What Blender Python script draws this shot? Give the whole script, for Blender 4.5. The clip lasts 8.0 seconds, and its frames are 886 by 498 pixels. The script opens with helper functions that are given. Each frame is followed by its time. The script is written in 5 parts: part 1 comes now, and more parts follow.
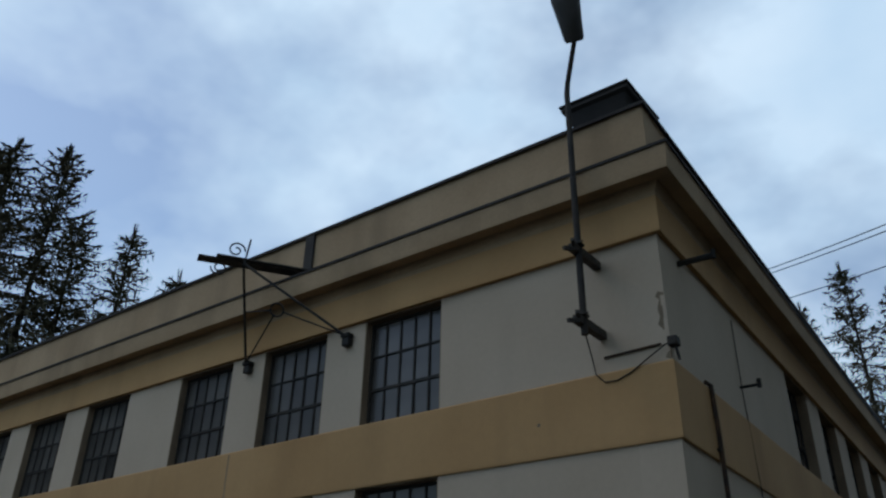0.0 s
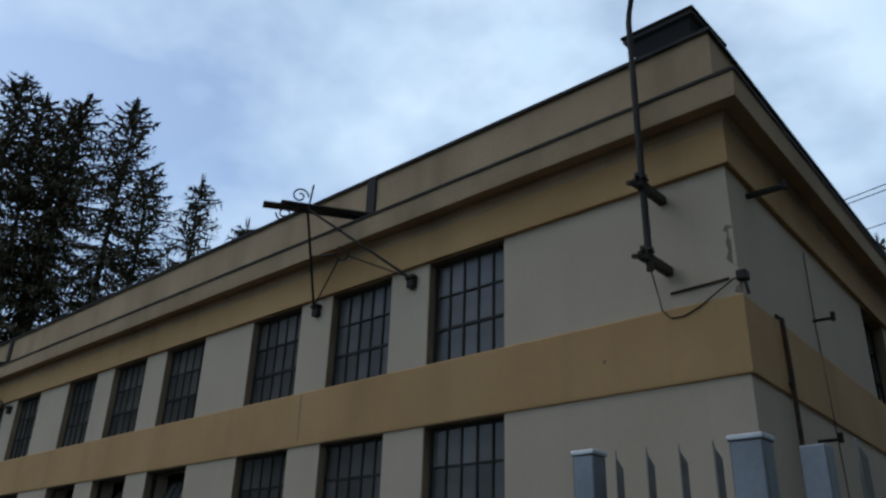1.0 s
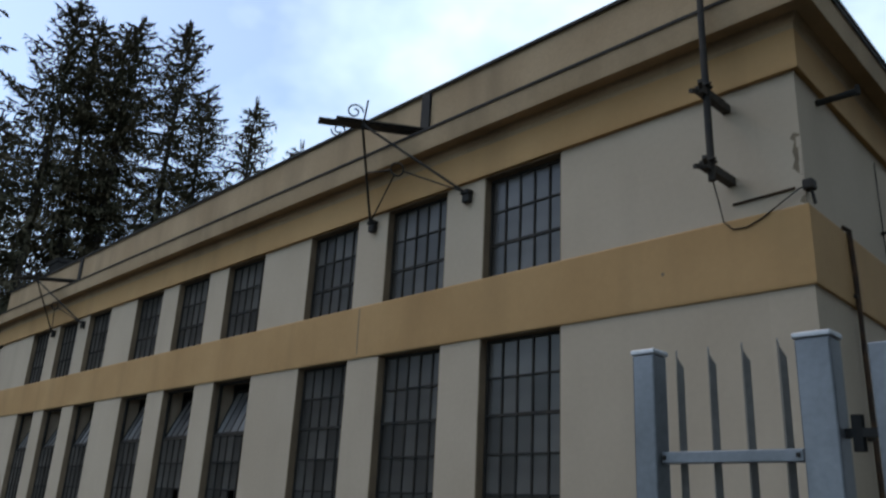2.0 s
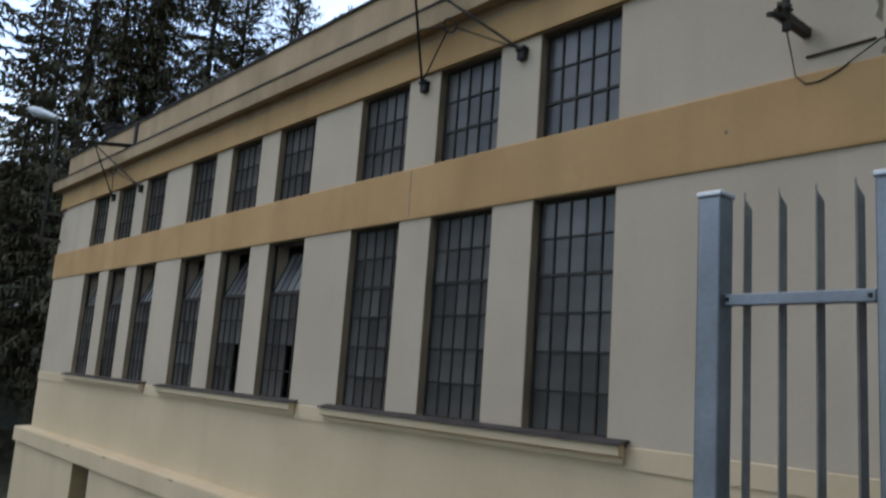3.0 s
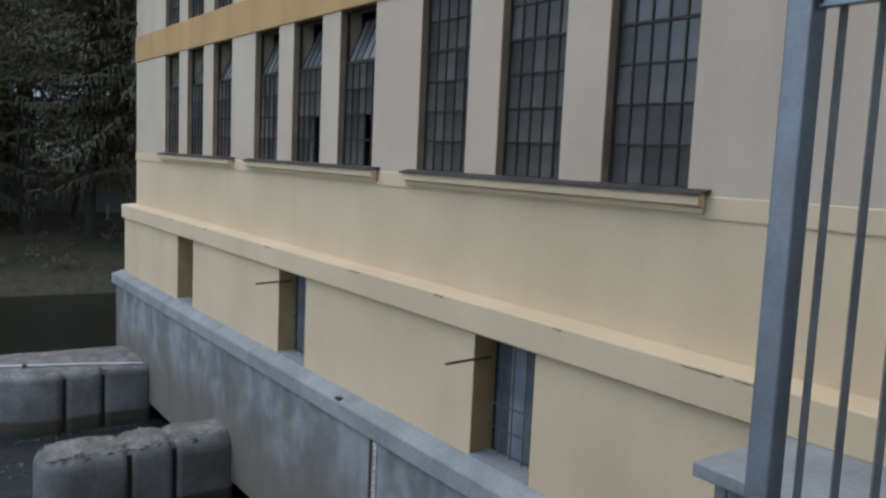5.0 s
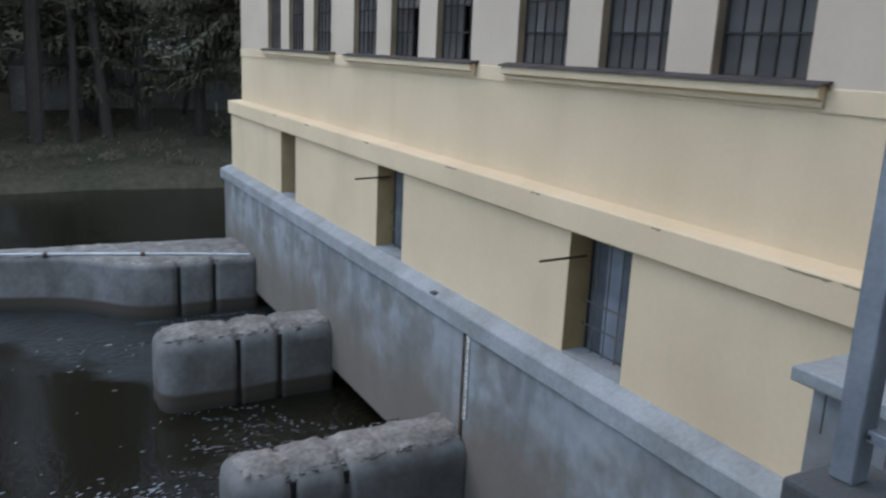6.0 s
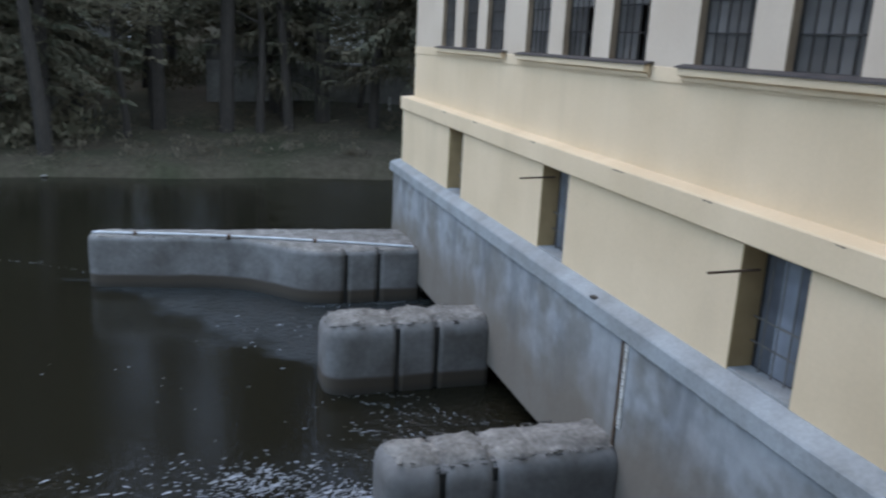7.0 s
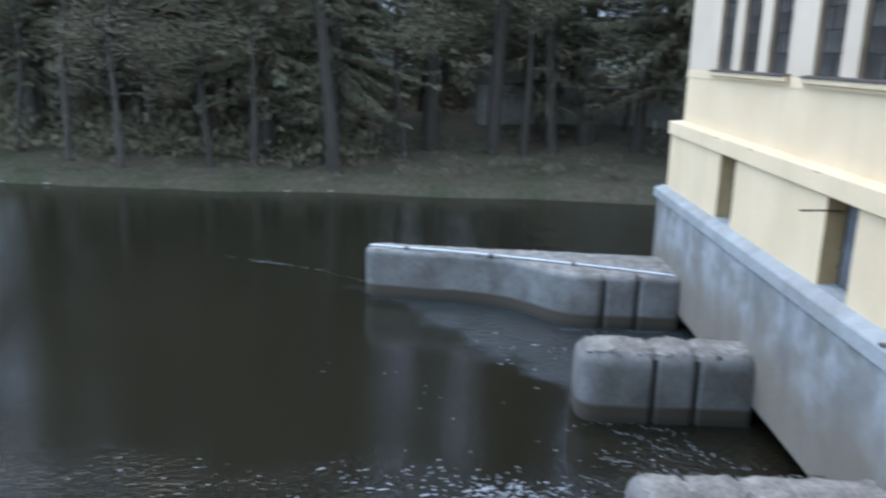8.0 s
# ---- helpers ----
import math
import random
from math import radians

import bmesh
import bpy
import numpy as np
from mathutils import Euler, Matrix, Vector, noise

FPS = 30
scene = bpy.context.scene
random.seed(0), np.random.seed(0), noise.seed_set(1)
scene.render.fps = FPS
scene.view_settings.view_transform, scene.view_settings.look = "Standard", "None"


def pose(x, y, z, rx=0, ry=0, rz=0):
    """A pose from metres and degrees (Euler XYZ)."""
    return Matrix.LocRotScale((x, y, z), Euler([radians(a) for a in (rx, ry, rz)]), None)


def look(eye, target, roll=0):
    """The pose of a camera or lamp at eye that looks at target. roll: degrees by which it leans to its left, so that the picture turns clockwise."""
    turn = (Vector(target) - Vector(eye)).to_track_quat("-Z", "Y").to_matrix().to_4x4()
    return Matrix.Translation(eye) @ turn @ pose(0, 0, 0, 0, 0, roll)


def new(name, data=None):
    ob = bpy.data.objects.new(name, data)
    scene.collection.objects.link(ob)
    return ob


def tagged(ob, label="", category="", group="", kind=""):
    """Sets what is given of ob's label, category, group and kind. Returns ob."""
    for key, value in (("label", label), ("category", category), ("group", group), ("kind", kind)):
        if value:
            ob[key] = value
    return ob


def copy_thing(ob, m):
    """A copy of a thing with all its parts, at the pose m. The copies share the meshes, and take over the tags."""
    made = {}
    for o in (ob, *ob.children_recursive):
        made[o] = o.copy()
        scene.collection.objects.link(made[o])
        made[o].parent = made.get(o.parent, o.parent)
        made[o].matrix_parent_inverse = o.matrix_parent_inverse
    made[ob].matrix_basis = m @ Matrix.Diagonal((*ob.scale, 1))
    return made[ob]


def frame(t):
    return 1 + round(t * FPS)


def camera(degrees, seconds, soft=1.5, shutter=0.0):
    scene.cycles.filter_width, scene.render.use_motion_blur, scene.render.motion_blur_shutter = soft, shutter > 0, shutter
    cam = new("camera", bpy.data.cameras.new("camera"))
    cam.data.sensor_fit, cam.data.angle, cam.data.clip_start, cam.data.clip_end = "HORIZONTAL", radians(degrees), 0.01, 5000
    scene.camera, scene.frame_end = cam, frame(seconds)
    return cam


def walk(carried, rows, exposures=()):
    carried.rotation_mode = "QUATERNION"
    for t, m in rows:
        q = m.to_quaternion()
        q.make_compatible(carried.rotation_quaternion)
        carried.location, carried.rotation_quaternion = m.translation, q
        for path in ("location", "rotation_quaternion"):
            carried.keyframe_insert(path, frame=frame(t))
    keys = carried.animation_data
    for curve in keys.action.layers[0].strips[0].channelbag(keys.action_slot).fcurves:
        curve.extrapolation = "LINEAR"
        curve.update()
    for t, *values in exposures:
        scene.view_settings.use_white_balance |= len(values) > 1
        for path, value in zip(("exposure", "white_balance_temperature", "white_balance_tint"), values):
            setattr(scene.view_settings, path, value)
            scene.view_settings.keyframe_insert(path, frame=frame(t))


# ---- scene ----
cam = camera(57.6, 8.0, 2.2, 0.4)
PATH = [
    (0, (2.398, -6.327, 1.496), (1.323, -4.937, 2.451), 1.2),
    (0.5, (2.383, -6.332, 1.493), (1.236, -4.966, 2.398), 1.4),
    (1, (2.398, -6.305, 1.488), (1.164, -4.963, 2.31), 1.8),
    (2.5, (2.309, -6.281, 1.347), (0.867, -4.989, 1.852), 3.4),
    (3, (2.257, -6.245, 1.292), (0.758, -4.962, 1.618), 4.1),
    (3.5, (2.22, -6.188, 1.249), (0.679, -4.924, 1.424), 4.1),
    (4, (2.227, -6.168, 1.194), (0.654, -4.934, 1.23), 3.2),
    (5.5, (2.272, -6.179, 1.019), (0.626, -5.101, 0.66), 2.9),
    (6, (2.243, -6.096, 0.988), (0.541, -5.159, 0.514), 2.6),
    (6.5, (2.246, -6.097, 1.005), (0.485, -5.296, 0.497), 2.7),
    (7, (2.229, -6.105, 1.038), (0.379, -5.534, 0.537), 2.9),
    (7.5, (2.249, -6.133, 1.096), (0.343, -5.806, 0.586), 2.0),
    (8, (2.349, -6.262, 1.122), (0.406, -6.308, 0.649), 1.5),
]
EXPOSURES = [(0, -1.42, 8300, 17), (1, -1.28, 8350, 18), (2.5, -0.52, 8950, 21), (4, -0.08, 8950, 22), (5.5, 0.21, 8400, 23), (6.5, 0.44, 8100, 23), (7, 0.50, 7950, 23), (8, 1.17, 7700, 21)]
walk(cam, [(t, look(eye, target, roll)) for t, eye, target, roll in PATH], EXPOSURES)

# ---- world, sun, exposure ----
SUN_EL, SUN_AZ = radians(50), radians(242)
world = bpy.data.worlds.new("world")
scene.world = world
world.use_nodes = True
wt = world.node_tree
wt.nodes.clear()
w_out = wt.nodes.new("ShaderNodeOutputWorld")
w_bg = wt.nodes.new("ShaderNodeBackground")
w_bg.inputs["Strength"].default_value = 0.15
sky = wt.nodes.new("ShaderNodeTexSky")
sky.sky_type, sky.sun_disc = "NISHITA", False
sky.sun_elevation, sky.sun_rotation = SUN_EL, SUN_AZ
sky.air_density, sky.dust_density, sky.ozone_density = 1.0, 0.6, 0.8
w_co = wt.nodes.new("ShaderNodeTexCoord")
w_map = wt.nodes.new("ShaderNodeMapping")
w_map.inputs["Scale"].default_value = (1.0, 1.0, 1.5)
w_map.inputs["Location"].default_value = (0.35, 0.1, 0.2)
w_n = wt.nodes.new("ShaderNodeTexNoise")
w_n.inputs["Scale"].default_value, w_n.inputs["Detail"].default_value, w_n.inputs["Roughness"].default_value = 2.6, 5.0, 0.5
w_r = wt.nodes.new("ShaderNodeValToRGB")
w_r.color_ramp.elements[0].position, w_r.color_ramp.elements[0].color = 0.38, (0.12, 0.12, 0.12, 1)
w_r.color_ramp.elements[1].position, w_r.color_ramp.elements[1].color = 0.58, (1, 1, 1, 1)
w_n2 = wt.nodes.new("ShaderNodeTexNoise")
w_n2.inputs["Scale"].default_value, w_n2.inputs["Detail"].default_value = 4.5, 4.0
wt.links.new(w_map.outputs[0], w_n2.inputs["Vector"])
w_cl = wt.nodes.new("ShaderNodeMixRGB")
w_cl.inputs[1].default_value, w_cl.inputs[2].default_value = (5.4, 10.7, 17.6, 1), (11.5, 16.8, 23.0, 1)
wt.links.new(w_n2.outputs["Fac"], w_cl.inputs[0])
w_mix = wt.nodes.new("ShaderNodeMixRGB")
wt.links.new(w_cl.outputs[0], w_mix.inputs[2])
wt.links.new(w_co.outputs["Generated"], w_map.inputs[0])
wt.links.new(w_map.outputs[0], w_n.inputs["Vector"])
# the cloud thickens towards the north-east
w_dot = wt.nodes.new("ShaderNodeVectorMath")
w_dot.operation = "DOT_PRODUCT"
w_dot.inputs[1].default_value = (0.79, 0.61, 0.0)
wt.links.new(w_co.outputs["Generated"], w_dot.inputs[0])
w_cover = wt.nodes.new("ShaderNodeMath")
w_cover.operation = "MULTIPLY_ADD"
w_cover.inputs[1].default_value = 0.10
wt.links.new(w_dot.outputs["Value"], w_cover.inputs[0])
wt.links.new(w_n.outputs["Fac"], w_cover.inputs[2])
wt.links.new(w_cover.outputs[0], w_r.inputs[0])
wt.links.new(w_r.outputs[0], w_mix.inputs[0])
w_gain = wt.nodes.new("ShaderNodeVectorMath")
w_gain.operation = "MULTIPLY"
w_gain.inputs[1].default_value = (2.0, 2.64, 3.12)
wt.links.new(sky.outputs[0], w_gain.inputs[0])
wt.links.new(w_gain.outputs[0], w_mix.inputs[1])
wt.links.new(w_mix.outputs[0], w_bg.inputs["Color"])
wt.links.new(w_bg.outputs[0], w_out.inputs["Surface"])

sun = new("sun", bpy.data.lights.new("sun", "SUN"))
sun.data.energy, sun.data.angle, sun.data.color = 0.42, radians(25), (1.0, 0.82, 0.62)
sd = Vector((math.sin(SUN_AZ) * math.cos(SUN_EL), math.cos(SUN_AZ) * math.cos(SUN_EL), math.sin(SUN_EL)))
sun.matrix_world = look(sd * 60, (0, 0, 0))


# ---- materials ----
def mat(name, color, rough=0.8, color2=None, scale=1.2, streak=0.0, fine=30.0, fine_amount=0.12, bump=0.2, bump_scale=80.0,
        metal=0.0, spec=0.4, rand=0.0, stretch=(1, 1, 1), lo=0.35, hi=0.65):
    """Two-scale colour variation, optional vertical streaks, fine relief."""
    m = bpy.data.materials.new(name)
    m.use_nodes = True
    nt = m.node_tree
    N, L = nt.nodes, nt.links
    b = N["Principled BSDF"]
    b.inputs["Roughness"].default_value, b.inputs["Metallic"].default_value = rough, metal
    b.inputs["Specular IOR Level"].default_value = spec
    co = N.new("ShaderNodeTexCoord")
    mp = N.new("ShaderNodeMapping")
    mp.inputs["Scale"].default_value = stretch
    L.new(co.outputs["Object"], mp.inputs[0])

    def tex(s, vec, detail=5.0):
        n = N.new("ShaderNodeTexNoise")
        n.inputs["Scale"].default_value, n.inputs["Detail"].default_value = s, detail
        L.new(vec, n.inputs["Vector"])
        return n.outputs["Fac"]

    def ramp(fac, a, c):
        r = N.new("ShaderNodeMapRange")
        r.inputs["From Min"].default_value, r.inputs["From Max"].default_value = a, c
        L.new(fac, r.inputs["Value"])
        return r.outputs["Result"]

    def mixc(fac, a, c, mode="MIX"):
        x = N.new("ShaderNodeMixRGB")
        x.blend_type = mode
        for sock, v in ((x.inputs[0], fac), (x.inputs[1], a), (x.inputs[2], c)):
            if isinstance(v, (int, float)):
                sock.default_value = v
            elif isinstance(v, tuple):
                sock.default_value = (*v, 1)
            else:
                L.new(v, sock)
        return x.outputs[0]

    color2 = color2 or tuple(c * 0.8 for c in color)
    col = mixc(ramp(tex(scale, mp.outputs[0]), lo, hi), color, color2)
    f = ramp(tex(fine, mp.outputs[0]), 0.3, 0.7)
    col = mixc(fine_amount, col, mixc(f, (0.55, 0.55, 0.55), (1.45, 1.45, 1.45)), "MULTIPLY")
    if streak:
        ms = N.new("ShaderNodeMapping")
        ms.inputs["Scale"].default_value = (0.8, 0.8, 0.14)
        L.new(co.outputs["Object"], ms.inputs[0])
        s = ramp(tex(2.0, ms.outputs[0], 6.0), 0.5, 0.72)
        sm = N.new("ShaderNodeMath")
        sm.operation = "MULTIPLY"
        sm.inputs[1].default_value = streak
        L.new(s, sm.inputs[0])
        col = mixc(sm.outputs[0], col, tuple(c * 0.45 for c in color))
    if rand:
        oi = N.new("ShaderNodeObjectInfo")
        rr = N.new("ShaderNodeMapRange")
        rr.inputs["To Min"].default_value, rr.inputs["To Max"].default_value = 1 - rand, 1 + rand
        L.new(oi.outputs["Random"], rr.inputs["Value"])
        cb = N.new("ShaderNodeCombineXYZ")
        for i in range(3):
            L.new(rr.outputs["Result"], cb.inputs[i])
        col = mixc(1.0, col, cb.outputs[0], "MULTIPLY")
    L.new(col, b.inputs["Base Color"])
    if bump:
        bp = N.new("ShaderNodeBump")
        bp.inputs["Strength"].default_value, bp.inputs["Distance"].default_value = bump, 0.01
        L.new(tex(bump_scale, mp.outputs[0], 3.0), bp.inputs["Height"])
        L.new(bp.outputs[0], b.inputs["Normal"])
    return m


CREAM = mat("cream_plaster", (0.568, 0.452, 0.338), 0.9, (0.512, 0.40, 0.294), 0.7, 0.12, fine=18, fine_amount=0.05, bump=0.06, bump_scale=30)
OCHRE = mat("ochre_plaster", (0.56, 0.322, 0.146), 0.9, (0.49, 0.272, 0.118), 0.8, 0.25, fine=18, fine_amount=0.05, bump=0.06, bump_scale=30)
YELLOW = mat("pale_yellow_plaster", (0.67, 0.500, 0.322), 0.9, (0.605, 0.446, 0.28), 0.6, 0.10, fine=18, fine_amount=0.05, bump=0.06, bump_scale=30)
TAN = mat("faded_tan_plaster", (0.47, 0.322, 0.195), 0.9, (0.39, 0.258, 0.15), 0.9, 0.45, bump=0.15, bump_scale=50)
JAMB = mat("brown_reveal", (0.33, 0.232, 0.15), 0.9, (0.23, 0.16, 0.105), 2.0, 0.3)
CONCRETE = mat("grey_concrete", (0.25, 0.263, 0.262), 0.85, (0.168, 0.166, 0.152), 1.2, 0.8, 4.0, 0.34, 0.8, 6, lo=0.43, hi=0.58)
CAPSTONE = mat("concrete_capping", (0.285, 0.302, 0.298), 0.8, (0.21, 0.215, 0.205), 1.5, 0.2, 20.0, 0.25, 0.3, 50)
# rough top concrete, paler than PIER: sky light on the tops is partly painted in
PIERTOP = mat("rough_pier_concrete", (0.225, 0.205, 0.18), 0.95, (0.125, 0.112, 0.096), 2.6, 0.0, 11.0, 0.7, 1.0, 13)
METAL = mat("galvanised_steel", (0.265, 0.29, 0.315), 0.42, (0.18, 0.197, 0.212), 3.0, 0.25, 40.0, 0.2, 0.06, 60, metal=0.55)
PALES = mat("dull_zinc_pales", (0.255, 0.245, 0.225), 0.55, (0.17, 0.165, 0.155), 3.0, 0.2, 40.0, 0.2, 0.05, 60, metal=0.3)
METALCAP = mat("bright_zinc_cap", (0.62, 0.64, 0.66), 0.4, None, 3.0, metal=0.4, bump=0.03)
IRON = mat("dark_iron_paint", (0.028, 0.028, 0.027), 0.65, (0.05, 0.04, 0.032), 6.0, bump=0.15, spec=0.2)
RUST = mat("rusty_iron", (0.10, 0.055, 0.03), 0.85, (0.05, 0.035, 0.028), 9.0, bump=0.3)
TIMBER = mat("weathered_timber", (0.085, 0.07, 0.058), 0.9, (0.045, 0.04, 0.035), 5.0, bump=0.5, stretch=(1, 8, 8))
SHEET = mat("dark_sheet_metal", (0.035, 0.034, 0.035), 0.7, (0.05, 0.046, 0.042), 2.0, spec=0.15, bump=0.1, bump_scale=12)
SILLTIN = mat("sill_flashing", (0.075, 0.062, 0.055), 0.75, (0.05, 0.043, 0.04), 3.0, bump=0.1, spec=0.2)
# darker ochre than the yellow basement wall around it
DARKOCHRE = mat("dark_ochre_reveal", (0.42, 0.285, 0.145), 0.9, (0.33, 0.22, 0.11), 2.0, 0.3, fine_amount=0.05, bump=0.05)
GRILLE = mat("grey_grille_paint", (0.085, 0.082, 0.078), 0.7, (0.14, 0.125, 0.105), 5.0, bump=0.2)
ROOF = mat("roof_felt", (0.06, 0.06, 0.06), 0.9, None, 1.0)
LAMPGREY = mat("lamp_housing", (0.19, 0.20, 0.21), 0.5, (0.14, 0.15, 0.155), 5.0, bump=0.05)
LAMPWHITE = mat("lamp_pale_housing", (0.62, 0.64, 0.66), 0.45, (0.5, 0.52, 0.53), 4.0, bump=0.03)
BARK = mat("bark", (0.040, 0.031, 0.023), 0.95, (0.022, 0.018, 0.014), 5.0, bump=0.8, bump_scale=18, stretch=(3, 3, 0.6))
PALEBARK = mat("pale_bark", (0.056, 0.044, 0.034), 0.95, (0.028, 0.022, 0.018), 4.0, bump=0.8, bump_scale=18, stretch=(3, 3, 0.6))
NEEDLE = mat("spruce_needles", (0.056, 0.059, 0.037), 0.85, (0.098, 0.077, 0.048), 0.5, fine=6, fine_amount=0.5, bump=0, spec=0.2)
LEAF = mat("dull_foliage", (0.092, 0.086, 0.053), 0.9, (0.115, 0.093, 0.062), 0.4, fine=5, fine_amount=0.3, bump=0, spec=0.1)
TWIG = mat("bare_brushwood", (0.080, 0.062, 0.042), 0.95, (0.115, 0.094, 0.066), 0.5, fine=5, fine_amount=0.4, bump=0, spec=0.1)
EARTH = mat("leaf_litter_ground", (0.062, 0.049, 0.034), 0.95, (0.036, 0.037, 0.021), 0.22, 0, 3.0, 0.5, 0.8, 6, spec=0.08)
PAVING = mat("worn_asphalt", (0.06, 0.06, 0.058), 0.9, (0.045, 0.045, 0.045), 0.8, 0, 60, 0.4, 0.4, 90)
FOAMGLINT = mat("foam_and_glints", (0.33, 0.35, 0.365), 0.7, (0.20, 0.21, 0.22), 8.0, bump=0.2)
PVC = mat("pale_conduit", (0.55, 0.57, 0.58), 0.5, (0.42, 0.43, 0.43), 3.0, bump=0.03)
GAUGE = mat("gauge_white", (0.6, 0.58, 0.53), 0.7, (0.42, 0.38, 0.32), 5.0)
FARWALL = mat("distant_render", (0.42, 0.40, 0.36), 0.9, None, 0.4)
FARSTONE = mat("distant_rough_wall", (0.16, 0.148, 0.128), 0.95, (0.11, 0.10, 0.086), 0.6, 0.4, 4.0, 0.3)
FARROOF = mat("distant_roof", (0.34, 0.33, 0.33), 0.8, (0.26, 0.25, 0.25), 0.6)
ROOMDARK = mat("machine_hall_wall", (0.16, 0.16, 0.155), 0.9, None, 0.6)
BLIND = mat("dusty_fabric", (0.30, 0.31, 0.32), 0.95, (0.22, 0.225, 0.23), 2.0, stretch=(6, 6, 0.4), bump=0.3)
MORTAR = mat("bare_mortar", (0.30, 0.225, 0.15), 0.95, (0.19, 0.14, 0.095), 6.0, bump=0.5, bump_scale=40)
RECESSDARK = mat("dark_recess", (0.035, 0.032, 0.028), 0.6, (0.02, 0.02, 0.018), 4.0)


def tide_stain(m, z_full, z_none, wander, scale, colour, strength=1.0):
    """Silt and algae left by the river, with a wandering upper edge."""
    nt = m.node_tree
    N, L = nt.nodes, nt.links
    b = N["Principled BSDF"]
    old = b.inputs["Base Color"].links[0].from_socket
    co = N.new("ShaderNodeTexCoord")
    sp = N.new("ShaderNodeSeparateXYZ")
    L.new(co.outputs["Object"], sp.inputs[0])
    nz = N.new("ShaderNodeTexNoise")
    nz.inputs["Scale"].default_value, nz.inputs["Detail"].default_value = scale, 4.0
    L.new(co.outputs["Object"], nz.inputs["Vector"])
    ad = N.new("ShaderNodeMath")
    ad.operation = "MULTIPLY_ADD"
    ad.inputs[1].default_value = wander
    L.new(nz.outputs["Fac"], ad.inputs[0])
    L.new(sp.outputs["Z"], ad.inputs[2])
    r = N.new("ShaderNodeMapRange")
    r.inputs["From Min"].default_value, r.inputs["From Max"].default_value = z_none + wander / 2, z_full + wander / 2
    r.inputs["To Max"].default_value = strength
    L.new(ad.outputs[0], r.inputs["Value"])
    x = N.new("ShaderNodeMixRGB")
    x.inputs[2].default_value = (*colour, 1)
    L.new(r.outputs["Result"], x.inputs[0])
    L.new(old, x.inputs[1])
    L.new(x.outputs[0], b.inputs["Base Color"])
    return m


PIER = mat("weathered_pier_concrete", (0.178, 0.172, 0.162), 0.85, (0.105, 0.097, 0.086), 1.3, 0.5, 9.0, 0.28, 0.5, 14)
tide_stain(PIER, -5.74, -5.66, 0.12, 1.3, (0.058, 0.044, 0.030))
tide_stain(PIER, -6.05, -5.88, 0.06, 1.6, (0.034, 0.029, 0.022))
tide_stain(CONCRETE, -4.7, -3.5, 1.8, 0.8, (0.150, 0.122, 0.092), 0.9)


def glass_material(name, tint, rough, trans):
    m = bpy.data.materials.new(name)
    m.use_nodes = True
    N, L = m.node_tree.nodes, m.node_tree.links
    b = N["Principled BSDF"]
    oi = N.new("ShaderNodeObjectInfo")
    r = N.new("ShaderNodeMapRange")
    r.inputs["To Min"].default_value, r.inputs["To Max"].default_value = 0.6, 1.45
    L.new(oi.outputs["Random"], r.inputs["Value"])
    co = N.new("ShaderNodeTexCoord")
    n = N.new("ShaderNodeTexNoise")
    n.inputs["Scale"].default_value = 1.6
    L.new(co.outputs["Object"], n.inputs["Vector"])
    ml = N.new("ShaderNodeMath")
    ml.operation = "MULTIPLY"
    L.new(r.outputs["Result"], ml.inputs[0])
    L.new(n.outputs["Fac"], ml.inputs[1])
    v = N.new("ShaderNodeVectorMath")
    v.operation = "SCALE"
    v.inputs[0].default_value = tuple(2 * c for c in tint)
    L.new(ml.outputs[0], v.inputs["Scale"])
    L.new(v.outputs[0], b.inputs["Base Color"])
    b.inputs["Roughness"].default_value = rough
    b.inputs["Transmission Weight"].default_value = trans
    b.inputs["IOR"].default_value = 1.5
    bp = N.new("ShaderNodeBump")
    bp.inputs["Strength"].default_value, bp.inputs["Distance"].default_value = 0.25, 0.01
    n2 = N.new("ShaderNodeTexNoise")
    n2.inputs["Scale"].default_value = 3.0
    L.new(co.outputs["Object"], n2.inputs["Vector"])
    L.new(n2.outputs["Fac"], bp.inputs["Height"])
    L.new(bp.outputs[0], b.inputs["Normal"])
    return m


PALEGLASS = glass_material("hazy_basement_glass", (0.155, 0.168, 0.182), 0.25, 0.1)
GLASS = glass_material("dusty_window_glass", (0.080, 0.073, 0.065), 0.28, 0.12)
# paler than GLASS: sky light on the tilted sashes is put into the colour
SKYLITGLASS = glass_material("dusty_sky_lit_glass", (0.115, 0.115, 0.115), 0.35, 0.1)


